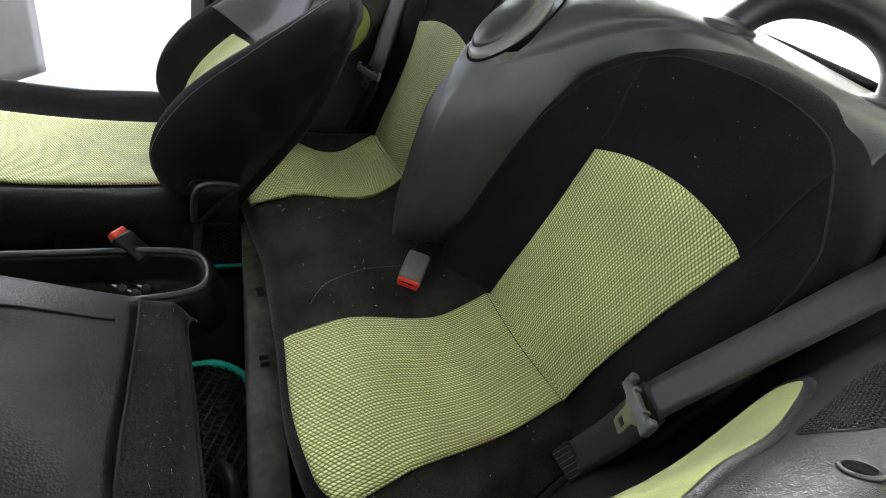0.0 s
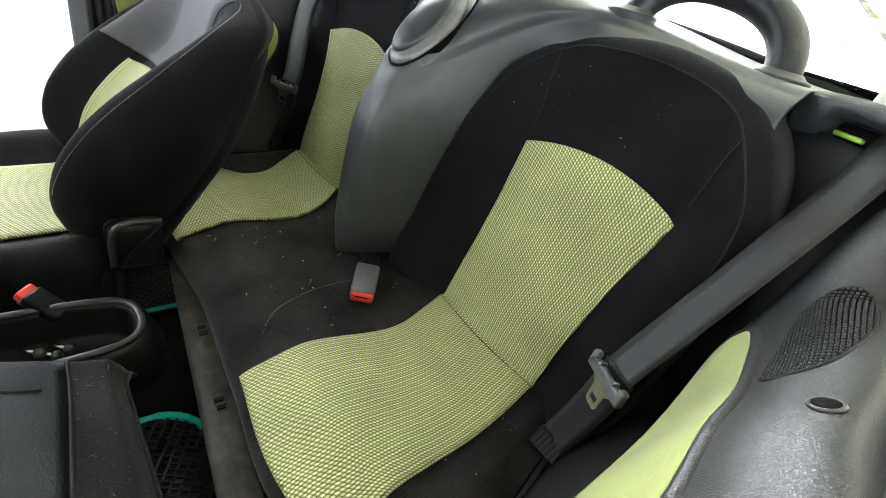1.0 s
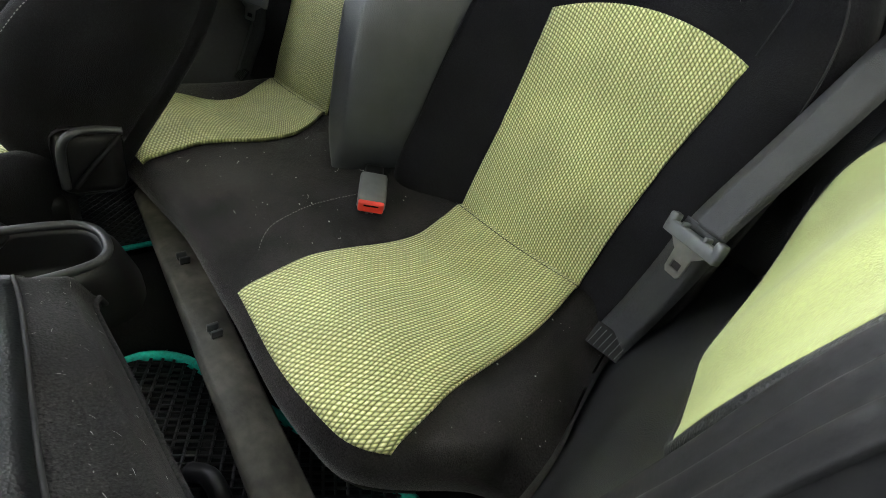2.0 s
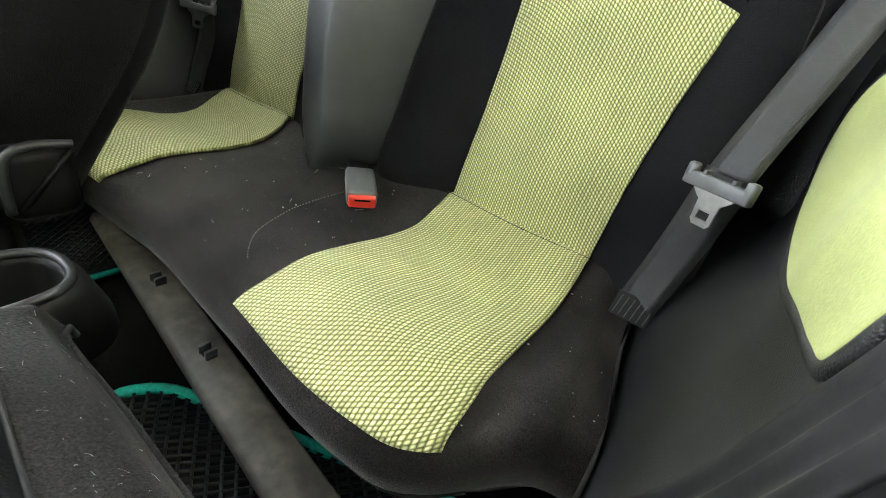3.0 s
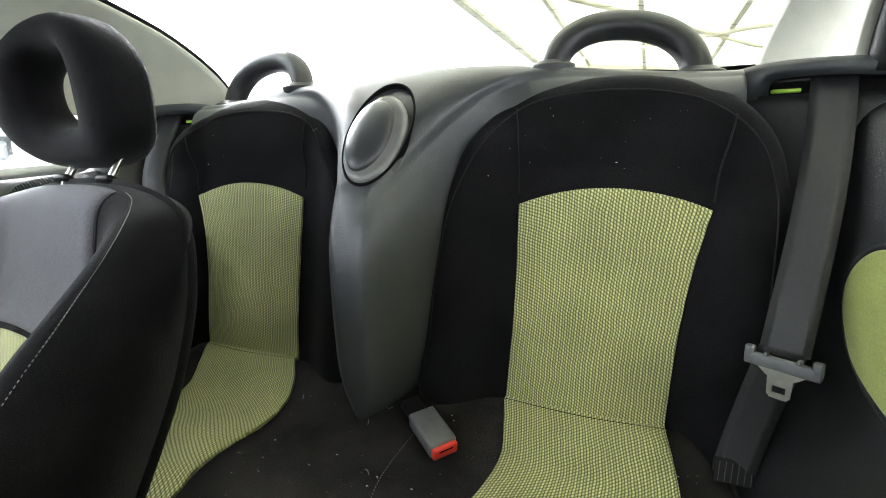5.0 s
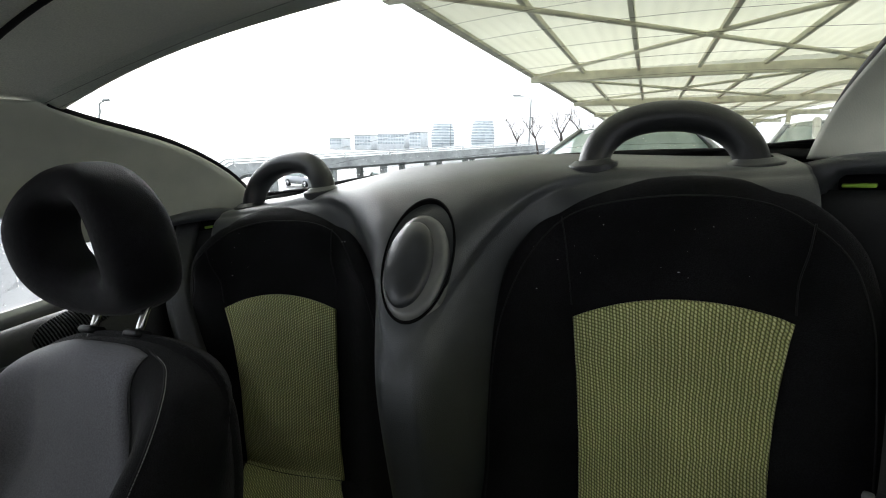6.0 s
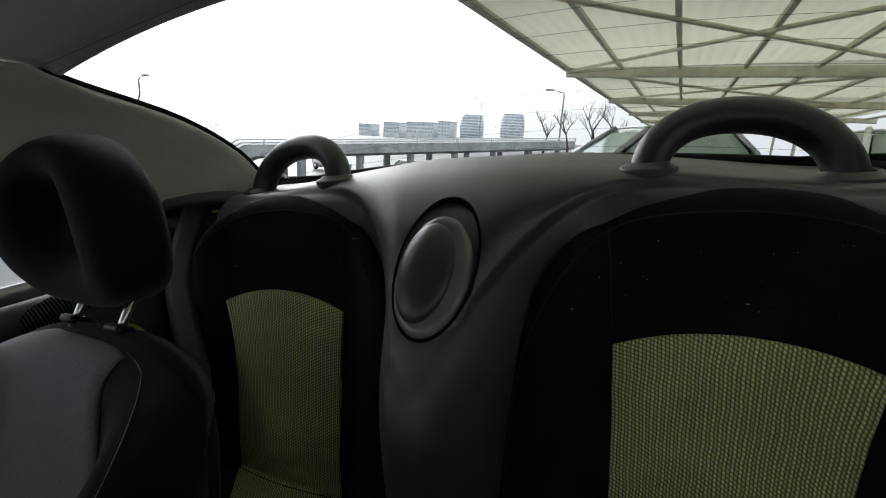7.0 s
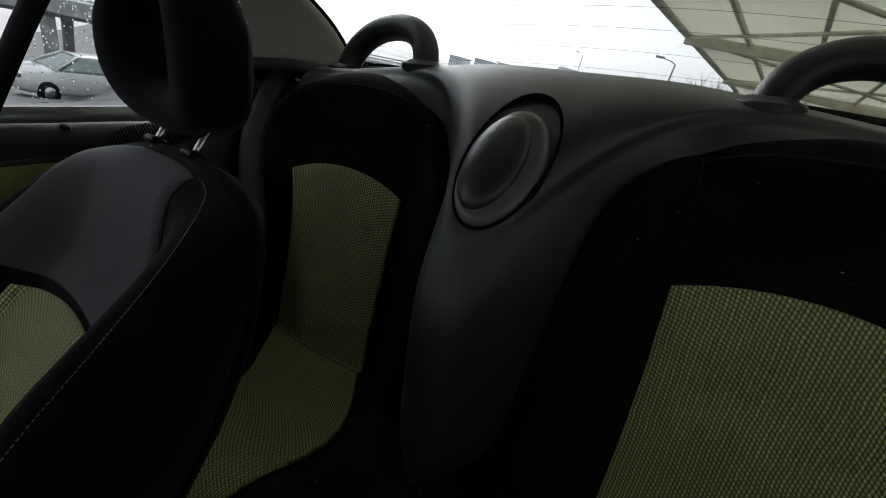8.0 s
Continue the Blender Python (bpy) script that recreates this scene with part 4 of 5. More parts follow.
# ---------------------------------------------------------------- front seat by the open door, tipped forward
tipped = thing("front_driver_seat", (0.37, -0.70, 0.12), "black front seat tipped forward, felt and leatherette rear", "car seat")


def fold_point(x, d):
    """The upturned rear of the tipped backrest: d metres forward of its hem."""
    y = -0.458 + 0.02 * (x - 0.11) - d * 0.93 + 0.016 * smoothstep(0.13, 0.09, x) * smoothstep(0.05, 0.0, d)
    z = 0.352 + 0.36 * d - 0.10 * d * d + 0.03 * math.sin(math.pi * (x - 0.10) / 0.50) * smoothstep(0.0, 0.2, d)
    z += 0.006 * math.exp(-((x - 0.175) / 0.03) ** 2) * smoothstep(0.10, 0.2, d) + 0.003 * math.sin(x * 31 + d * 17)
    edge = smoothstep(0.122, 0.092, x) + smoothstep(0.565, 0.61, x)
    return Vector((x, y, z - 0.030 * edge * edge - 0.03 * smoothstep(0.02, 0.0, d)))


def hem_width(x):
    """How far the felt hem reaches before the leatherette begins."""
    return 0.058 + 0.022 * smoothstep(0.12, 0.42, x)


part("felt_hem", thick(grid(lambda u, v: fold_point(lerp(0.092, 0.61, u), v * (hem_width(lerp(0.092, 0.61, u)) - 0.002)), 60, 14), -0.03), FELT, tipped, "worn black felt hem")
part("rear_cover", thick(grid(lambda u, v: fold_point(lerp(0.092, 0.61, u), hem_width(lerp(0.092, 0.61, u)) + 0.002 + v * 0.46) + Vector((0, 0, 0.003)), 60, 40), -0.10), LEATHER, tipped, "black leatherette back cover")
pts = [fold_point(lerp(0.096, 0.605, i / 40), hem_width(lerp(0.096, 0.605, i / 40))) + Vector((0, 0, 0.002)) for i in range(41)]
part("seam", tube(pts, 0.0020, 6), SEAM, tipped)
pts = [fold_point(0.172 + 0.01 * math.sin(i * 0.2), 0.085 + 0.40 * i / 24) + Vector((0, 0, 0.0042)) for i in range(25)]
part("seam", tube(pts, 0.0014, 6), SEAM, tipped)
pts = [fold_point(lerp(0.096, 0.605, i / 40), -0.001) + Vector((0, 0, -0.002)) for i in range(41)]
part("piping", tube(pts, 0.0035, 8), FELT, tipped)
rnd = random.Random(31)
bm = bmesh.new()
for _ in range(80):
    x, d, a = rnd.uniform(0.10, 0.55), rnd.uniform(0.0, 0.062), rnd.uniform(0, math.tau)
    ln = 0.002 + 0.006 * rnd.random() ** 3
    ends = [fold_point(x + math.cos(a) * ln * k, max(d + math.sin(a) * ln * k, 0.0)) + Vector((0, 0, 0.0008 + 0.0008 * k * (1 - k) * 4)) for k in (0, 0.5, 1)]
    side = Vector((-math.sin(a), math.cos(a), 0.3)) * 0.00009
    vs = [[bm.verts.new(p + side), bm.verts.new(p - side)] for p in ends]
    for p, q in zip(vs, vs[1:]):
        bm.faces.new((p[0], p[1], q[1], q[0]))
part("lint", bm, LINT, tipped, "pale lint caught in the felt")["kind"] = "stuff"
part("cushion", box((0.48, 0.46, 0.14), (0.36, -0.86, 0.30), 0.05, seg=4), FABRIC, tipped)
for s in (-1, 1):
    part("slide_rail", box((0.05, 0.56, 0.06), (0.36 + s * 0.19, -0.82, 0.13), 0.008), SMOOTH, tipped)
    part("hinge", box((0.02, 0.09, 0.16), (0.36 + s * 0.235, -0.60, 0.27), 0.008), SMOOTH, tipped)
part("headrest", box((0.26, 0.11, 0.18), (0.36, -1.13, 0.52), 0.05, seg=5), FABRIC, tipped)
part("tip_lever", tube([curve_at([(0.30, -0.425, 0.205), (0.33, -0.415, 0.225), (0.365, -0.415, 0.222), (0.38, -0.42, 0.20)], i / 14) for i in range(15)], 0.010, 10), SMOOTH, tipped, "black tip lever")

# ---------------------------------------------------------------- floor, tunnel, console, strip
solo("floor", thick(grid(lambda u, v: (lerp(-0.66, 0.66, u), lerp(-1.6, 0.12, v), 0.165 + 0.06 * math.exp(-((lerp(-0.66, 0.66, u)) / 0.10) ** 4)), 60, 20), -0.02), CARPET, "black carpeted car floor with a centre tunnel", "floor", "structure")

cons = thing("centre_console", (0, -0.6, 0.19), "black plastic centre console with an oblong storage tray", "console")
tray = closed_curve([(-0.055, -0.76), (-0.06, -0.60), (-0.055, -0.47), (-0.03, -0.425), (0.03, -0.425), (0.055, -0.47), (0.06, -0.60), (0.055, -0.76), (0.0, -0.79)], 72)
bm = bmesh.new()
prev = None
for k, z in ((1.45, 0.16), (1.35, 0.26), (1.18, 0.305), (1.06, 0.318), (1.0, 0.318), (0.93, 0.308), (0.90, 0.262), (0.84, 0.252)):
    ring = [bm.verts.new((a * k, -0.60 + (b + 0.60) * (1 + (k - 1) * 0.55), z)) for a, b in tray]
    if prev:
        for i in range(len(ring)):
            j = (i + 1) % len(ring)
            bm.faces.new((prev[i], prev[j], ring[j], ring[i]))
    prev = ring
bm.faces.new(prev)
bmesh.ops.recalc_face_normals(bm, faces=bm.faces)
part("tray_body", bm, SMOOTH, cons)
part("tray_rim", tube([(a * 1.03, -0.60 + (b + 0.60) * 1.015, 0.319) for a, b in tray], 0.006, 8, closed=True), SATIN, cons)

strip = thing("sill_strip", (0.13, -0.36, 0.25), "loose dusty black plastic trim strip with metal clips", "trim strip")
bm = thick(grid(lambda u, v: (lerp(-0.20, 0.52, u), lerp(-0.310, -0.386, u) - 0.047 * (v - 0.5), lerp(0.272, 0.250, u) + 0.005 * math.sin(math.pi * v) - 0.006 * smoothstep(0.90, 1.0, v)), 40, 20), 0.005)
part("strip", bm, DUSTY, strip)
for x in (0.022, 0.178):
    u = (x + 0.20) / 0.72
    p = (x, lerp(-0.310, -0.386, u), lerp(0.272, 0.250, u) + 0.009)
    clip = part("clip", box((0.020, 0.012, 0.004), p, 0.001), SMOOTH, strip, "small dark metal clip")
    for dx in (-0.007, 0.007):
        part("prong", box((0.004, 0.014, 0.012), (p[0] + dx, p[1], p[2] + 0.005), 0.001), SATIN, clip)

# rubber mats with a teal border
def mat_thing(x0, x1, y0, y1, z, note, skew=0.0):
    lean = Matrix(((1, 0, 0, 0), (skew, 1, 0, -skew * 0.286), (0, 0, 1, 0), (0, 0, 0, 1)))
    t = thing("rubber_mat", ((x0 + x1) / 2, (y0 + y1) / 2, z), "black rubber mat with teal edging, " + note, "floor mat", "rubber mats")
    part("sheet", put(box((x1 - x0, y1 - y0, 0.006), ((x0 + x1) / 2, (y0 + y1) / 2, z), 0.002), lean), RUBBER, t)
    bm = bmesh.new()
    step = 0.016
    for d in (1, -1):
        k = -60
        while k < 90:
            off = x0 + k * step
            p0, p1 = Vector((off, y0, 0)), Vector((off + d * (y1 - y0), y1, 0))
            ts = sorted(((x0 - p0.x) / (p1.x - p0.x), (x1 - p0.x) / (p1.x - p0.x)))
            a, b = max(ts[0], 0), min(ts[1], 1)
            if b - a > 0.02:
                q0, q1 = p0.lerp(p1, a), p0.lerp(p1, b)
                dr = (q1 - q0).normalized()
                nn = Vector((-dr.y, dr.x, 0)) * 0.0013
                vs = [bm.verts.new(Vector((w.x, w.y, z + h))) for h in (0.003, 0.007) for w in (q0 - nn, q0 + nn, q1 + nn, q1 - nn)]
                for f in ((4, 5, 6, 7), (0, 1, 5, 4), (1, 2, 6, 5), (2, 3, 7, 6), (3, 0, 4, 7)):
                    bm.faces.new([vs[i] for i in f])
            k += 1
    part("ribs", put(bm, lean), TRIM, t)
    r = 0.045
    edge = []
    for cx, cy, a0 in ((x1 - r, y1 - r, 0), (x0 + r, y1 - r, 90), (x0 + r, y0 + r, 180), (x1 - r, y0 + r, 270)):
        for i in range(7):
            a = radians(a0 + 15 * i)
            edge.append((cx + r * math.cos(a), cy + r * math.sin(a), z + 0.006))
    part("edging", put(tube(edge, 0.008, 8, closed=True, squash=0.6), lean), TEAL, t, "teal woven edging")


mat_thing(0.108, 0.50, -0.62, -0.317, 0.196, "behind the driver seat", 0.40)
mat_thing(-0.56, -0.15, -0.62, -0.235, 0.192, "behind the passenger seat")

# ---------------------------------------------------------------- rest of the cabin
def glass_sheet(name, corners, label, droplets=False):
    a, b, c, d = [Vector(p) for p in corners]
    t = thing(name, a, label, "window", "", "structure")
    f = lambda u, v: a.lerp(b, u).lerp(d.lerp(c, u), v)
    p = part("pane", thick(grid(f, 6, 6), 0.004), GLASS, t)
    p.visible_shadow = False
    if droplets:
        rnd = random.Random(5)
        bm = bmesh.new()
        nrm = (b - a).cross(d - a).normalized()
        for _ in range(1800):
            q = f(rnd.random(), rnd.random() ** 0.8)
            r = 0.0005 + 0.0012 * rnd.random() ** 3
            m = Matrix.Translation(q + Vector((-0.004, 0, 0))) @ Matrix.Diagonal((0.5, 1.0, 1.0 + rnd.random() * 0.8, 1.0))
            bmesh.ops.create_icosphere(bm, subdivisions=1, radius=r, matrix=m)
        part("raindrops", bm, WATER, t, "small clear raindrops")["kind"] = "stuff"
    return t


glass_sheet("window_quarter", ((-0.715, 0.05, 0.80), (-0.712, -0.255, 0.785), (-0.645, -0.120, 1.08), (-0.650, 0.0, 1.05)), "fixed quarter window spotted with rain", True)


def car_door(s, swing, name, label, glazed):
    """A side door hung at its front edge: moulded trim, armrest, painted skin and, where raised, its pane."""
    hinge = Vector((s * 0.72, -1.30, 0.0))
    turn = Matrix.Translation(hinge) @ Matrix.Rotation(radians(swing), 4, "Z") @ Matrix.Translation(-hinge)
    t = thing(name, hinge, label, "car door", "", "structure")
    trim = thick(grid(lambda u, v: (s * (lerp(0.700, 0.722, v) - 0.012 * math.sin(v * math.pi)), lerp(-0.402, -1.25, u), lerp(0.06, 0.765, v)), 20, 16, flip=s > 0), 0.022)
    part("trim_panel", put(trim, turn), PLASTIC, t)
    part("armrest", put(box((0.05, 0.42, 0.05), (s * 0.680, -0.85, 0.50), 0.02, seg=4), turn), PLASTIC, t)
    skin = thick(grid(lambda u, v: (s * (0.755 + 0.025 * math.sin(v * math.pi)), lerp(-0.405, -1.30, u), lerp(-0.12, 0.78, v)), 6, 12, flip=s > 0), 0.006)
    part("outer_skin", put(skin, turn), PAINT, t)
    if glazed:
        low, high = (Vector((s * 0.712, -0.41, 0.78)), Vector((s * 0.70, -1.15, 0.78))), (Vector((s * 0.650, -0.41, 1.105)), Vector((s * 0.60, -0.95, 1.13)))
        pane = part("pane", put(thick(grid(lambda u, v: low[0].lerp(low[1], u).lerp(high[0].lerp(high[1], u), v), 6, 6), 0.004), turn), GLASS, t)
        pane.visible_shadow = False


car_door(-1, 62, "door_right", "passenger door standing wide open, dark moulded trim", True)
# Closed door added out of view to block light from the driver side.
car_door(1, 0, "added_door_left", "added driver door, unseen, shutting side light out of the cabin", False)
solo("quarter_post", tube([(-0.705, -0.272, 0.78), (-0.682, -0.215, 0.90), (-0.640, -0.120, 1.09)], 0.017, 10, squash=0.6), RUBBER, "black rubber post before the quarter window", "window post", "structure")

# Unseen front fittings, added to close the cabin so less light enters.
dash = thing("dashboard", (0, -1.45, 0.3), "black moulded dashboard under the windscreen", "dashboard", "", "structure")
part("fascia", put(box((1.36, 0.42, 0.50), (0, 0, 0), 0.10, seg=6), Matrix.Translation((0, -1.52, 0.55))), PLASTIC, dash)
part("bulkhead", box((1.40, 0.04, 0.70), (0, -1.66, 0.25), 0.01), CARPET, dash)
for s in (1, -1):
    solo("windscreen_pillar_" + ("left" if s > 0 else "right"), tube([curve_at([(s * 0.60, -1.18, 1.13), (s * 0.66, -1.42, 0.98), (s * 0.70, -1.68, 0.80)], i / 12) for i in range(13)], 0.035, 10), PILLAR, "pale grey windscreen pillar trim", "pillar trim", "structure")
solo("windscreen_header", tube([roof_point(i / 20, 0) + Vector((0, 0, -0.01)) for i in range(21)], 0.025, 10, squash=0.6), PILLAR, "pale grey header above the windscreen", "header", "structure")
solo("boot_lid", thick(grid(lambda u, v: (lerp(-0.70, 0.70, u), lerp(0.34, 1.05, v), 0.875 - 0.10 * v * v - 0.06 * (2 * u - 1) ** 4), 20, 12), 0.01), PAINT, "silver painted boot lid behind the window", "boot lid", "structure")
solo("tail_panel", thick(grid(lambda u, v: (lerp(-0.72, 0.72, u), 1.05 + 0.05 * v, lerp(0.77, -0.12, v)), 10, 6), 0.02), PAINT, "silver painted tail of the car", "body panel", "structure")
solo("bulkhead_rear", box((1.30, 0.02, 0.80), (0, 0.345, 0.50), 0.004), CARPET, "carpeted bulkhead behind the rear seats", "bulkhead", "structure")
solo("underbody", box((1.44, 2.70, 0.03), (0, -0.30, -0.14), 0.01), RUBBER, "dark underside of the car", "underbody", "structure")

# small buckle by the reclined seat, odds and ends in the tray
fb = thing("front_buckle", (-0.085, -0.535, 0.33), "red-topped front belt buckle beside the console", "belt buckle")
fm = Matrix.Translation((-0.086, -0.545, 0.334)) @ Euler((radians(58), 0, radians(-40))).to_matrix().to_4x4()
part("body", put(box((0.034, 0.020, 0.055), (0, 0, -0.028), 0.005), fm), SMOOTH, fb)
part("release_button", put(box((0.028, 0.015, 0.014), (0, 0, 0.003), 0.003), fm), RED, fb, "red release button")
part("strip", put(box((0.029, 0.004, 0.012), (0, -0.0085, -0.004), 0.001), fm), GREYPL, fb, "pale grey strip")
for k, (x, y) in enumerate(((-0.035, -0.555), (-0.02, -0.535), (-0.03, -0.52))):
    k_ = thing("key_fob", (x, y, 0.255), "small dark metal key end lying in the tray", "key", "keys in the tray")
    part("shank", tube([(x - 0.012, y - 0.012, 0.264), (x + 0.012, y + 0.008, 0.270)], 0.004, 8), CHROME, k_)
    bm = bmesh.new()
    bmesh.ops.create_uvsphere(bm, u_segments=12, v_segments=8, radius=0.008, matrix=Matrix.Translation((x + 0.014, y + 0.010, 0.271)))
    part("knob", bm, SATIN, k_)

# lint and crumbs on the dark cloth
rnd = random.Random(11)
bm = bmesh.new()
for _ in range(210):
    x, sv = rnd.uniform(-0.50, 0.55), rnd.uniform(0.22, 0.74)
    p = bench_point(x, sv) + Vector((0, 0, 0.0012))
    r = 0.0003 + 0.0009 * rnd.random() ** 6
    bmesh.ops.create_icosphere(bm, subdivisions=1, radius=r, matrix=Matrix.Translation(p) @ Matrix.Diagonal((1 + rnd.random(), 1, 0.5, 1)))
solo("crumbs", bm, LINT, "pale crumbs scattered over the bench", "crumbs", "stuff")
bm = bmesh.new()
for _ in range(34):
    s = rnd.choice((1, 1, -1))
    a, b = rnd.uniform(0.12, 0.52), rnd.uniform(0.74, 0.85)
    r = 0.0002 + 0.0006 * rnd.random() ** 4
    bmesh.ops.create_icosphere(bm, subdivisions=1, radius=r, matrix=Matrix.Translation((s * a, back_y(a, b) - 0.0005, b)) @ Matrix.Diagonal((1 + 2 * rnd.random(), 1, 1, 1)))
solo("lint_specks", bm, LINT, "pale lint specks on the seat backs", "lint", "stuff")

for _ in range(16):
    x, sv = rnd.uniform(-0.45, 0.53), rnd.uniform(0.25, 0.70)
    a = rnd.uniform(0, math.tau)
    ln = rnd.uniform(0.006, 0.016)
    pts = []
    for k in range(7):
        a += rnd.uniform(-0.5, 0.5)
        q = bench_point(x, sv)
        pts.append((q.x, q.y, q.z + 0.0008))
        x += math.cos(a) * ln / 7
        sv -= math.sin(a) * ln / 7 / 0.43 * 0.72
    hair = tube(pts, 0.0002, 4)
    solo("lint_thread", hair, LINT, "short pale thread of lint lying on the bench", "lint", "", "lint threads")

# ---------------------------------------------------------------- outside, on its own slope
EYE = Vector((0.289, -0.503, 0.998))
EXT = Matrix.Translation(EYE) @ Matrix(((0.9924, 0.0312, 0.1188), (-0.0399, 0.9967, 0.0713), (-0.1162, -0.0755, 0.9903))).to_4x4()
GROUND = -1.42


def ground_h(x, y):
    fall = 0.17 * max(-x - 2.4, 0.0) * smoothstep(0.52, 0.30, max(y, 0.0) / max(-x, 0.1))
    return GROUND - max(fall, 2.3 * smoothstep(-3.2, -8.0, x) * smoothstep(6.0, 15.0, y))


ASPHALT = mat("wet_asphalt", (0.085, 0.087, 0.088), 0.42, noise_scale=30, vary=0.3, bump=0.4, bump_scale=90, stain_scale=0.6, stain=0.3)
CONCRETE = mat("weathered_concrete", (0.42, 0.43, 0.42), 0.85, noise_scale=4, vary=0.15, bump=0.3, bump_scale=40, stain_scale=0.8, stain=0.25)
STEEL = mat("cream_painted_steel", (0.62, 0.60, 0.45), 0.55, noise_scale=6, vary=0.12, stain_scale=2, stain=0.15)
BARK = mat("grey_bark", (0.09, 0.075, 0.065), 0.9, noise_scale=30, vary=0.3, bump=0.6, bump_scale=60)
# Far walls and window bands are paled to put rain haze into their colour.
HAZED_FACADE = mat("hazed_facade", (0.82, 0.84, 0.85), 0.7, noise_scale=0.3, vary=0.08, stain_scale=0.1, stain=0.08)
HAZED_BANDS = mat("window_band", (0.52, 0.58, 0.61), 0.25, noise_scale=0.5, vary=0.25)
WHITE = mat("white_paint", (0.78, 0.78, 0.76), 0.3, noise_scale=4, vary=0.05, coat=0.8)
# Greenish car glass, its base colour raised to carry the sky's reflection.
CARGLASS = mat("sky_paled_car_glass", (0.30, 0.37, 0.34), 0.10, noise_scale=4, vary=0.1, spec=0.8)
REDPAINT = mat("red_paint", (0.35, 0.03, 0.025), 0.3, noise_scale=4, vary=0.05, coat=0.8)
BLUEPAINT = mat("dark_blue_paint", (0.04, 0.06, 0.09), 0.3, noise_scale=4, vary=0.05, coat=0.8)

steps = sorted(set([-900, -600, -400, -250, -150, -100, -80, -60, -50, -40, -35, -30, -26, -23, -20, -18, -16, 15, 18, 21, 25, 40, 80, 200, 500, 900] + [x * 1.0 for x in range(-14, 12)]))
bm = bmesh.new()
vs = [[bm.verts.new((x, y, ground_h(x, y))) for y in steps] for x in steps]
for i in range(len(steps) - 1):
    for j in range(len(steps) - 1):
        bm.faces.new((vs[i][j], vs[i + 1][j], vs[i + 1][j + 1], vs[i][j + 1]))
solo("ground", put(bm, EXT), ASPHALT, "wet grey asphalt car park reaching the horizon", "ground", "structure")

SHEET = bpy.data.materials.new("translucent_roof_sheet")
SHEET.use_nodes = True
nt = SHEET.node_tree
nt.nodes.remove(nt.nodes["Principled BSDF"])
tr, df, mxs = nt.nodes.new("ShaderNodeBsdfTranslucent"), nt.nodes.new("ShaderNodeBsdfDiffuse"), nt.nodes.new("ShaderNodeMixShader")
nz, ramp, tcx = nt.nodes.new("ShaderNodeTexNoise"), nt.nodes.new("ShaderNodeValToRGB"), nt.nodes.new("ShaderNodeTexCoord")
nz.inputs["Scale"].default_value, nz.inputs["Detail"].default_value = 0.8, 6
nt.links.new(tcx.outputs["Object"], nz.inputs["Vector"])
ramp.color_ramp.elements[0].color, ramp.color_ramp.elements[1].color = (0.78, 0.77, 0.66, 1), (0.93, 0.92, 0.82, 1)
nt.links.new(nz.outputs["Fac"], ramp.inputs["Fac"])
nt.links.new(ramp.outputs["Color"], tr.inputs["Color"])
nt.links.new(ramp.outputs["Color"], df.inputs["Color"])
mxs.inputs["Fac"].default_value = 0.35
nt.links.new(tr.outputs[0], mxs.inputs[1])
nt.links.new(df.outputs[0], mxs.inputs[2])
nt.links.new(mxs.outputs[0], nt.nodes["Material Output"].inputs["Surface"])

canopy = thing("parking_canopy", EXT @ Vector((-2.6, 11.4, GROUND)), "cream steel canopy, translucent sheets, unseen bays added over the car", "canopy")
H0 = 1.60
xs = [-2.66 + 1.16 * k for k in range(9)]
# First three bays, over the car, are unseen and added to cut skylight.
ys = [-16.0, -9.2, -2.3, 4.6, 11.4, 18.4, 25.6, 33.0, 40.5]
for j in range(len(ys) - 1):
    for i in range(8):
        n = 6
        f = lambda u, v: (lerp(xs[i], xs[i + 1], u), lerp(ys[j], ys[j + 1], v), H0 + 0.09 + 0.005 * math.sin(u * math.pi * 2 * n) + 0.02 * (xs[i] + u))
        part("roof_sheet", put(thick(grid(f, 48, 1), 0.004), EXT), SHEET, canopy)
for y in ys:
    part("cross_beam", put(box((9.6, 0.14, 0.20), (2.1, y, H0 - 0.06), 0.01), EXT), STEEL, canopy)
for x in xs:
    part("purlin", put(box((0.07, ys[-1] - ys[0], 0.08), (x, (ys[0] + ys[-1]) / 2, H0 + 0.03), 0.006), EXT), STEEL, canopy)
for j in range(7):
    for a, b in (((-2.66, ys[j]), (3.9, ys[j + 1])), ((-2.66, ys[j + 1]), (3.9, ys[j]))):
        part("brace", put(tube([(a[0], a[1], H0 - 0.03), (b[0], b[1], H0 - 0.03)], 0.035, 8), EXT), STEEL, canopy)
part("edge_gutter", put(box((0.12, ys[-1] - ys[0], 0.12), (-2.72, (ys[0] + ys[-1]) / 2, H0 + 0.04), 0.02), EXT), STEEL, canopy)
for y in ys[1:]:
    part("post", put(box((0.16, 0.16, H0 - GROUND), (5.6, y, (H0 + GROUND) / 2), 0.01), EXT), STEEL, canopy)


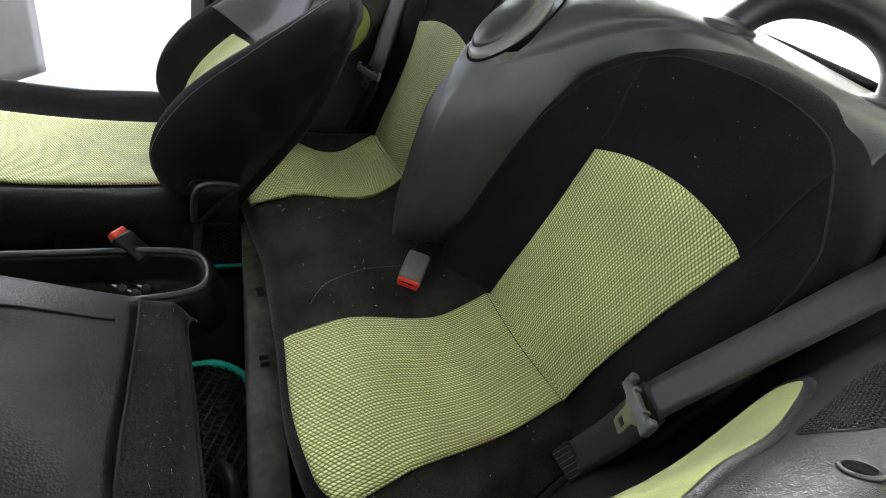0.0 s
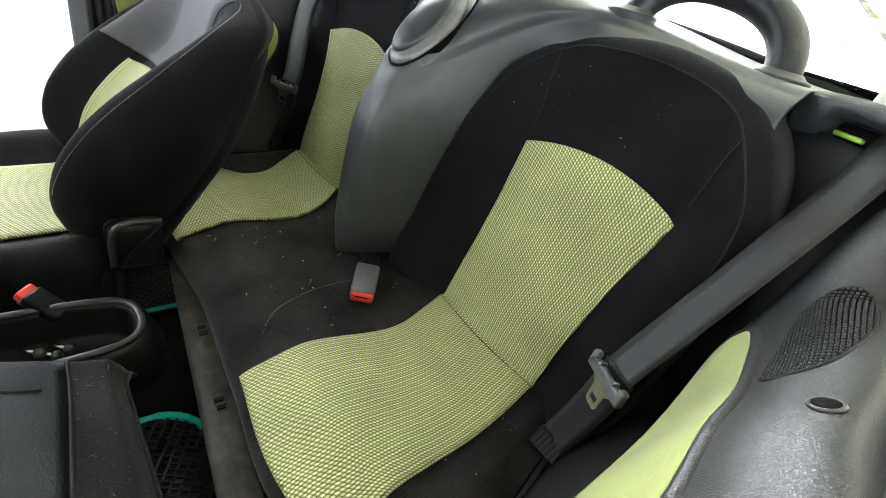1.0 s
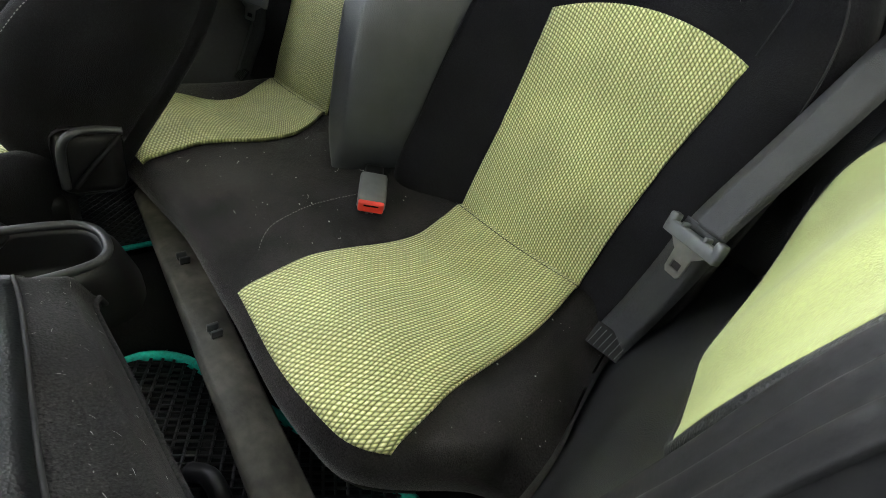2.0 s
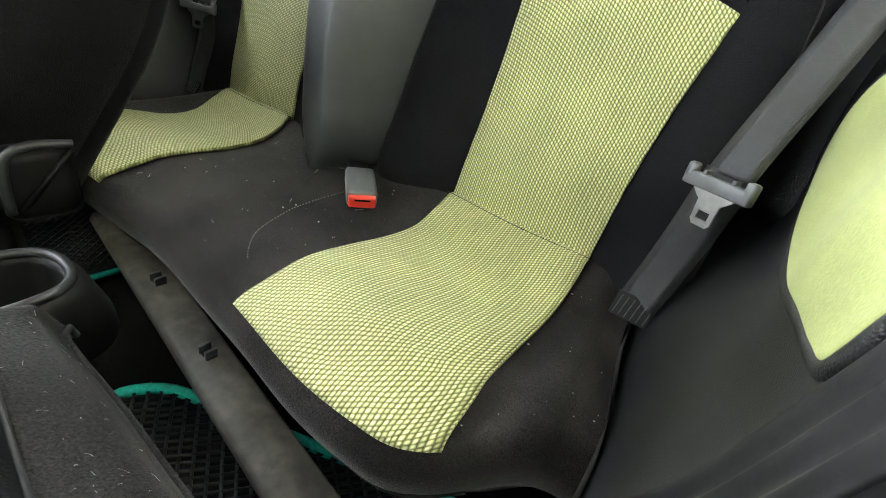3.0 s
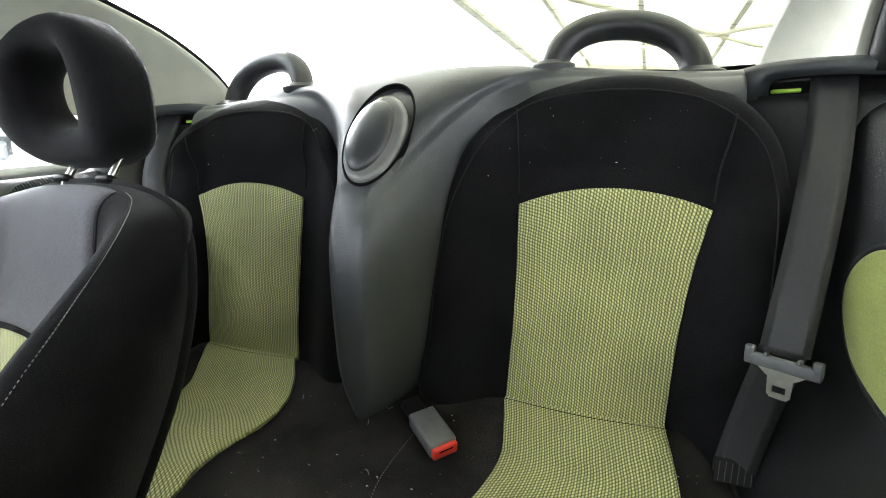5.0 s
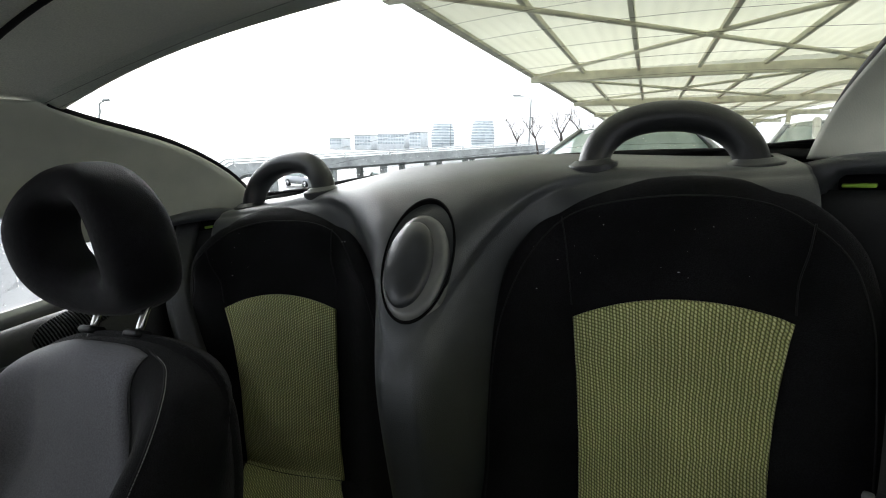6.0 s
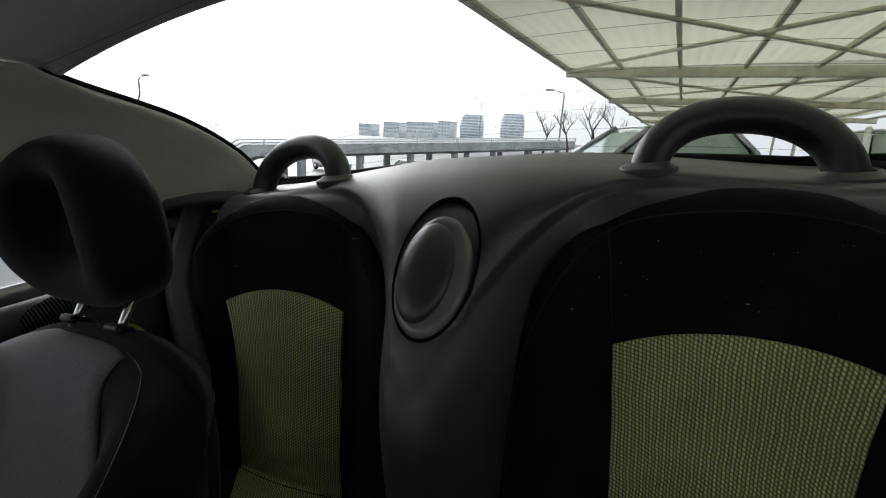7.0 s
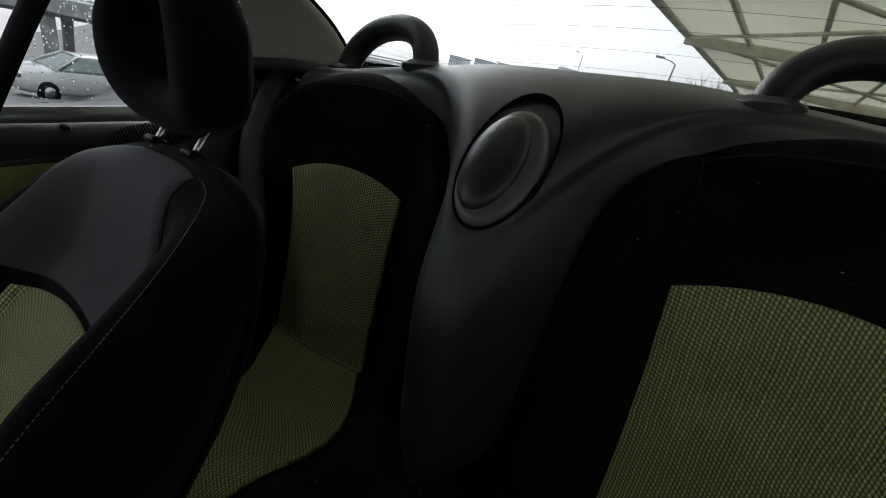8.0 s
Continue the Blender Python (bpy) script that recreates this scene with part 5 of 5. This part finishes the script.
def car(at, turn, paint, label, scale=1.0, tall=1.45):
    """A parked hatchback: lofted body, glasshouse, wheels, lamps and mirrors. It faces local -y."""
    m = EXT @ Matrix.Translation((*at, ground_h(at[0], at[1]))) @ Matrix.Rotation(radians(turn), 4, "Z") @ Matrix.Diagonal((scale, scale, scale * tall / 1.45, 1))
    t = thing("parked_car", m.translation, label, "car", "parked cars")
    prof = [(-2.05, 0.42, 0.62), (-2.0, 0.30, 0.72), (-1.75, 0.25, 0.80), (-1.0, 0.25, 0.92), (-0.3, 0.25, 0.96), (0.8, 0.25, 0.98), (1.6, 0.25, 0.97), (1.95, 0.30, 0.88), (2.02, 0.45, 0.70)]
    bm = bmesh.new()
    rows = []
    for y, lo, hi in prof:
        w = 0.86 - 0.16 * abs(y / 2.05) ** 6
        ring = [(-w * 0.90, lo), (-w, lo + 0.12), (-w * 1.0, (lo + hi) / 2), (-w * 0.95, hi - 0.06), (-w * 0.82, hi), (0, hi + 0.03), (w * 0.82, hi), (w * 0.95, hi - 0.06), (w, (lo + hi) / 2), (w, lo + 0.12), (w * 0.90, lo), (0, lo)]
        rows.append([bm.verts.new((x, y, z)) for x, z in ring])
    for a, b in zip(rows, rows[1:]):
        for k in range(12):
            bm.faces.new((a[k], a[(k + 1) % 12], b[(k + 1) % 12], b[k]))
    bm.faces.new(rows[0])
    bm.faces.new(rows[-1][::-1])
    bmesh.ops.recalc_face_normals(bm, faces=bm.faces)
    part("body", put(bm, m), paint, t)
    low = [(-0.74, -1.05, 0.93), (0.74, -1.05, 0.93), (0.78, 1.75, 0.95), (-0.78, 1.75, 0.95)]
    top = [(-0.56, -0.25, 1.42), (0.56, -0.25, 1.42), (0.56, 1.15, 1.42), (-0.56, 1.15, 1.42)]
    L, T = [Vector(p) for p in low], [Vector(p) for p in top]
    roof = grid(lambda u, v: T[0].lerp(T[1], u).lerp(T[3].lerp(T[2], u), v) + Vector((0, 0, 0.05 * (1 - (2 * u - 1) ** 2) * (1 - 0.6 * (2 * v - 1) ** 2))), 10, 10)
    part("roof", put(thick(roof, 0.02), m), paint, t)
    for name, a, b in (("windscreen", 0, 1), ("side_window", 1, 2), ("rear_window", 2, 3), ("side_window", 3, 0)):
        mid = (L[a] + L[b] + T[a] + T[b]) / 4
        out = Vector((mid.x, mid.y - 0.4, 0)).normalized() * 0.03
        g = grid(lambda u, v: L[a].lerp(L[b], 0.05 + 0.9 * u).lerp(T[a].lerp(T[b], 0.05 + 0.9 * u), v) + out * math.sin(math.pi * u) - Vector((0, 0, 0.01)), 8, 6)
        part(name, put(thick(g, 0.006), m), CARGLASS, t, "greenish glass with the sky's reflection in its colour")
        part("pillar", put(tube([L[a], T[a]], 0.04, 8), m), paint, t)
    for x in (-0.78, 0.78):
        for y in (-1.30, 1.28):
            bm = bmesh.new()
            bmesh.ops.create_cone(bm, cap_ends=True, segments=24, radius1=0.31, radius2=0.31, depth=0.20, matrix=Matrix.Translation((x, y, 0.31)) @ Matrix.Rotation(math.pi / 2, 4, "Y"))
            w = part("wheel", put(bm, m), RUBBER, t)
            bm = bmesh.new()
            bmesh.ops.create_cone(bm, cap_ends=True, segments=20, radius1=0.20, radius2=0.17, depth=0.214, matrix=Matrix.Translation((x, y, 0.31)) @ Matrix.Rotation(math.pi / 2, 4, "Y"))
            part("rim", put(bm, m), CHROME, w)
        part("headlamp", put(box((0.26, 0.14, 0.14), (x * 0.78, -1.95, 0.68), 0.04), m), CHROME, t)
        part("tail_lamp", put(box((0.16, 0.10, 0.22), (x * 0.86, 1.95, 0.76), 0.03), m), RED, t)
        mir = part("mirror", put(box((0.16, 0.10, 0.12), (x * 1.20, -0.62, 1.02), 0.04, seg=3), m), paint, t)
        part("mirror_glass", put(box((0.12, 0.005, 0.09), (x * 1.20, -0.568, 1.02), 0.002), m), CHROME, mir)
    return t


car((-0.60, 8.4), -58, PAINT, "silver hatchback parked nose to tail behind", 1.0, 1.72)
car((2.75, 8.6), 0, WHITE, "white van-like car parked under the canopy", 1.05, 1.75)
car((0.85, 12.5), 5, BLUEPAINT, "dark hatchback parked under the canopy", 1.0, 1.45)
car((1.8, 18.5), 70, REDPAINT, "red hatchback parked under the far canopy", 1.0, 1.45)
car((-22.0, 6.6), 8, WHITE, "white hatchback parked across the lane", 1.0, 1.55)
car((-12.5, -5.5), 8, BLUEPAINT, "dark blue hatchback parked across the lane", 1.0, 1.45)
car((-20.0, 34.0), 80, WHITE, "white hatchback parked below the viaduct", 1.0, 1.45)
car((-14.0, 26.0), 85, BLUEPAINT, "dark hatchback parked in the open", 1.0, 1.40)
car((-12.0, 36.0), 95, WHITE, "white saloon parked below the viaduct", 1.0, 1.45)
car((-17.5, 41.0), 90, BLUEPAINT, "dark hatchback below the viaduct", 1.0, 1.45)
car((-28.0, 33.0), 75, PAINT, "silver hatchback parked below the viaduct", 1.0, 1.45)

# viaduct
via = thing("viaduct", EXT @ Vector((-16.2, 25.8, ground_h(-16.2, 25.8))), "long pale concrete viaduct with a white rail", "viaduct")
A, B = Vector((-9.3, 46.2, 0.40)), Vector((-35.0, -6.0, -2.2))
ALONG = (B - A).normalized()
BACK = Vector((ALONG.y, -ALONG.x, 0)).normalized()
SECTION = ((0, -0.30), (0, -0.95), (0.5, -1.15), (4.5, -1.15), (5.0, -0.95), (5.0, -0.30), (0, -0.30))
part("deck", put(grid(lambda u, v: A.lerp(B, u) + BACK * SECTION[round(v * 6)][0] + Vector((0, 0, SECTION[round(v * 6)][1])), 24, 6), EXT), CONCRETE, via, smooth=False)
for h in (0.0, -0.16):
    part("rail", put(tube([A.lerp(B, i / 24) + Vector((0, 0, h)) for i in range(25)], 0.045, 8), EXT), WHITE, via, "white parapet rail")
for i in range(17):
    p = A.lerp(B, i / 16)
    part("rail_post", put(box((0.10, 0.10, 0.42), (p.x, p.y, p.z - 0.16), 0.01), EXT), WHITE, via)
for i in range(14):
    for back in (0.7, 4.2):
        p = A.lerp(B, (i + 0.4) / 14) + BACK * back
        low = ground_h(p.x, p.y)
        part("column", put(box((0.42, 0.42, p.z - 1.15 - low), (p.x, p.y, (p.z - 1.15 + low) / 2), 0.03), EXT), CONCRETE, via)


def tower(az, top, rad, dist, floors, label):
    x, y = dist * az, dist
    t = thing("tower_block", EXT @ Vector((x, y, -4)), label, "tower", "far towers")
    for k in range(floors):
        z0, z1 = lerp(-4, top, k / floors), lerp(-4, top, (k + 1) / floors)
        r = lambda z: rad * (0.80 + 0.20 * math.sin(math.pi * min(max((z + 4) / (top + 4), 0), 1) * 0.85 + 0.25))
        for nm, za, zb, mt, dr in (("floor_band", z0, lerp(z0, z1, 0.45), HAZED_FACADE, 0.0), ("window_band", lerp(z0, z1, 0.45), z1, HAZED_BANDS, -0.25)):
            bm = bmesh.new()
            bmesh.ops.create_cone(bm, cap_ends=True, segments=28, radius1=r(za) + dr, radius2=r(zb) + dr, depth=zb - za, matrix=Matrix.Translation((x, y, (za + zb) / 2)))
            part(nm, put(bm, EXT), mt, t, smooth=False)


tower(-0.341, 15.6, 8.2, 300, 11, "distant barrel-shaped tower with banded windows")
tower(-0.438, 14.2, 8.4, 300, 10, "distant barrel-shaped tower with banded windows")


def block(az, wide, top, dist, label):
    x, y = dist * az, dist
    t = thing("far_building", EXT @ Vector((x, y, -4)), label, "building", "far buildings")
    part("walls", put(box((wide, 12, top + 4), (x, y, (top - 4) / 2), 0.2), EXT), HAZED_FACADE, t)
    part("roof_slab", put(box((wide + 1, 13, 0.5), (x, y, top + 0.2), 0.1), EXT), CONCRETE, t)
    n = max(int(wide / 2.2), 2)
    for k in range(int((top + 2) / 2.4)):
        for i in range(n):
            part("window", put(box((wide / n * 0.7, 0.2, 1.3), (x - wide / 2 + wide / n * (i + 0.5), y - 6.0, top - 1.4 - 2.4 * k), 0.03), EXT), HAZED_BANDS, t)


block(-0.50, 9, 8.6, 300, "distant slab block with rows of windows")
block(-0.565, 22, 7.4, 300, "distant wide low block with rows of windows")
block(-0.645, 14, 6.4, 300, "distant white block with rows of windows")
block(-0.725, 11, 4.4, 300, "distant grey block with rows of windows")


def street_lamp(x, y, top, arm, label):
    t = thing("street_lamp", EXT @ Vector((x, y, GROUND)), label, "street lamp", "street lamps")
    part("pole", put(tube([(x, y, GROUND - 1), (x, y, top - 0.2), (x + arm * 0.3, y, top)], lambda k: 0.10 - 0.04 * k, 8), EXT), CONCRETE, t)
    part("arm", put(tube([(x + arm * 0.3, y, top), (x + arm, y, top + 0.15)], 0.045, 8), EXT), CONCRETE, t)
    part("lantern", put(box((0.75, 0.3, 0.18), (x + arm, y, top + 0.15), 0.06), EXT), CONCRETE, t)


street_lamp(-10.6, 45, 4.5, -1.4, "grey street lamp with one arm")
street_lamp(-43.0, 25.5, 3.3, 1.0, "grey street lamp with one arm")
street_lamp(-46.0, 110, 9.0, -1.5, "far grey street lamp")


def bare_tree(x, y, tall, seed, label):
    rnd = random.Random(seed)
    t = thing("bare_tree", EXT @ Vector((x, y, GROUND)), label, "tree", "bare trees")
    bm = bmesh.new()
    crown = bmesh.new()

    def join(dst, src):
        me = bpy.data.meshes.new("twig")
        src.to_mesh(me)
        src.free()
        dst.from_mesh(me)
        bpy.data.meshes.remove(me)

    def limb(p, d, ln, r, depth):
        pts = [p]
        for k in range(4):
            d = (d + Vector((rnd.uniform(-0.2, 0.2), rnd.uniform(-0.2, 0.2), rnd.uniform(-0.05, 0.15)))).normalized()
            pts.append(pts[-1] + d * ln / 4)
        join(bm if depth == 0 else crown, tube(pts, lambda k: r * (1 - 0.6 * k), 5 if depth > 1 else 8))
        if depth < 4:
            for k in range(4 if depth < 3 else 3):
                q = pts[rnd.randint(2, 4)]
                a = rnd.uniform(0, math.tau)
                nd = (d + Vector((math.cos(a), math.sin(a), 0.35)) * rnd.uniform(0.5, 0.95)).normalized()
                limb(q, nd, ln * rnd.uniform(0.5, 0.72), r * 0.42, depth + 1)
    limb(Vector((x, y, GROUND - 0.2)), Vector((0, 0, 1)), tall * 0.42, 0.14, 0)
    part("trunk", put(bm, EXT), BARK, t)
    part("crown", put(crown, EXT), BARK, t, "bare winter branches")


bare_tree(-9.0, 42, 5.6, 3, "bare winter tree with fine branches")
bare_tree(-6.3, 40, 6.4, 4, "bare winter tree with fine branches")
bare_tree(-11.8, 44, 5.0, 5, "bare winter tree with fine branches")
bare_tree(-4.6, 36, 5.6, 8, "bare winter tree with fine branches")
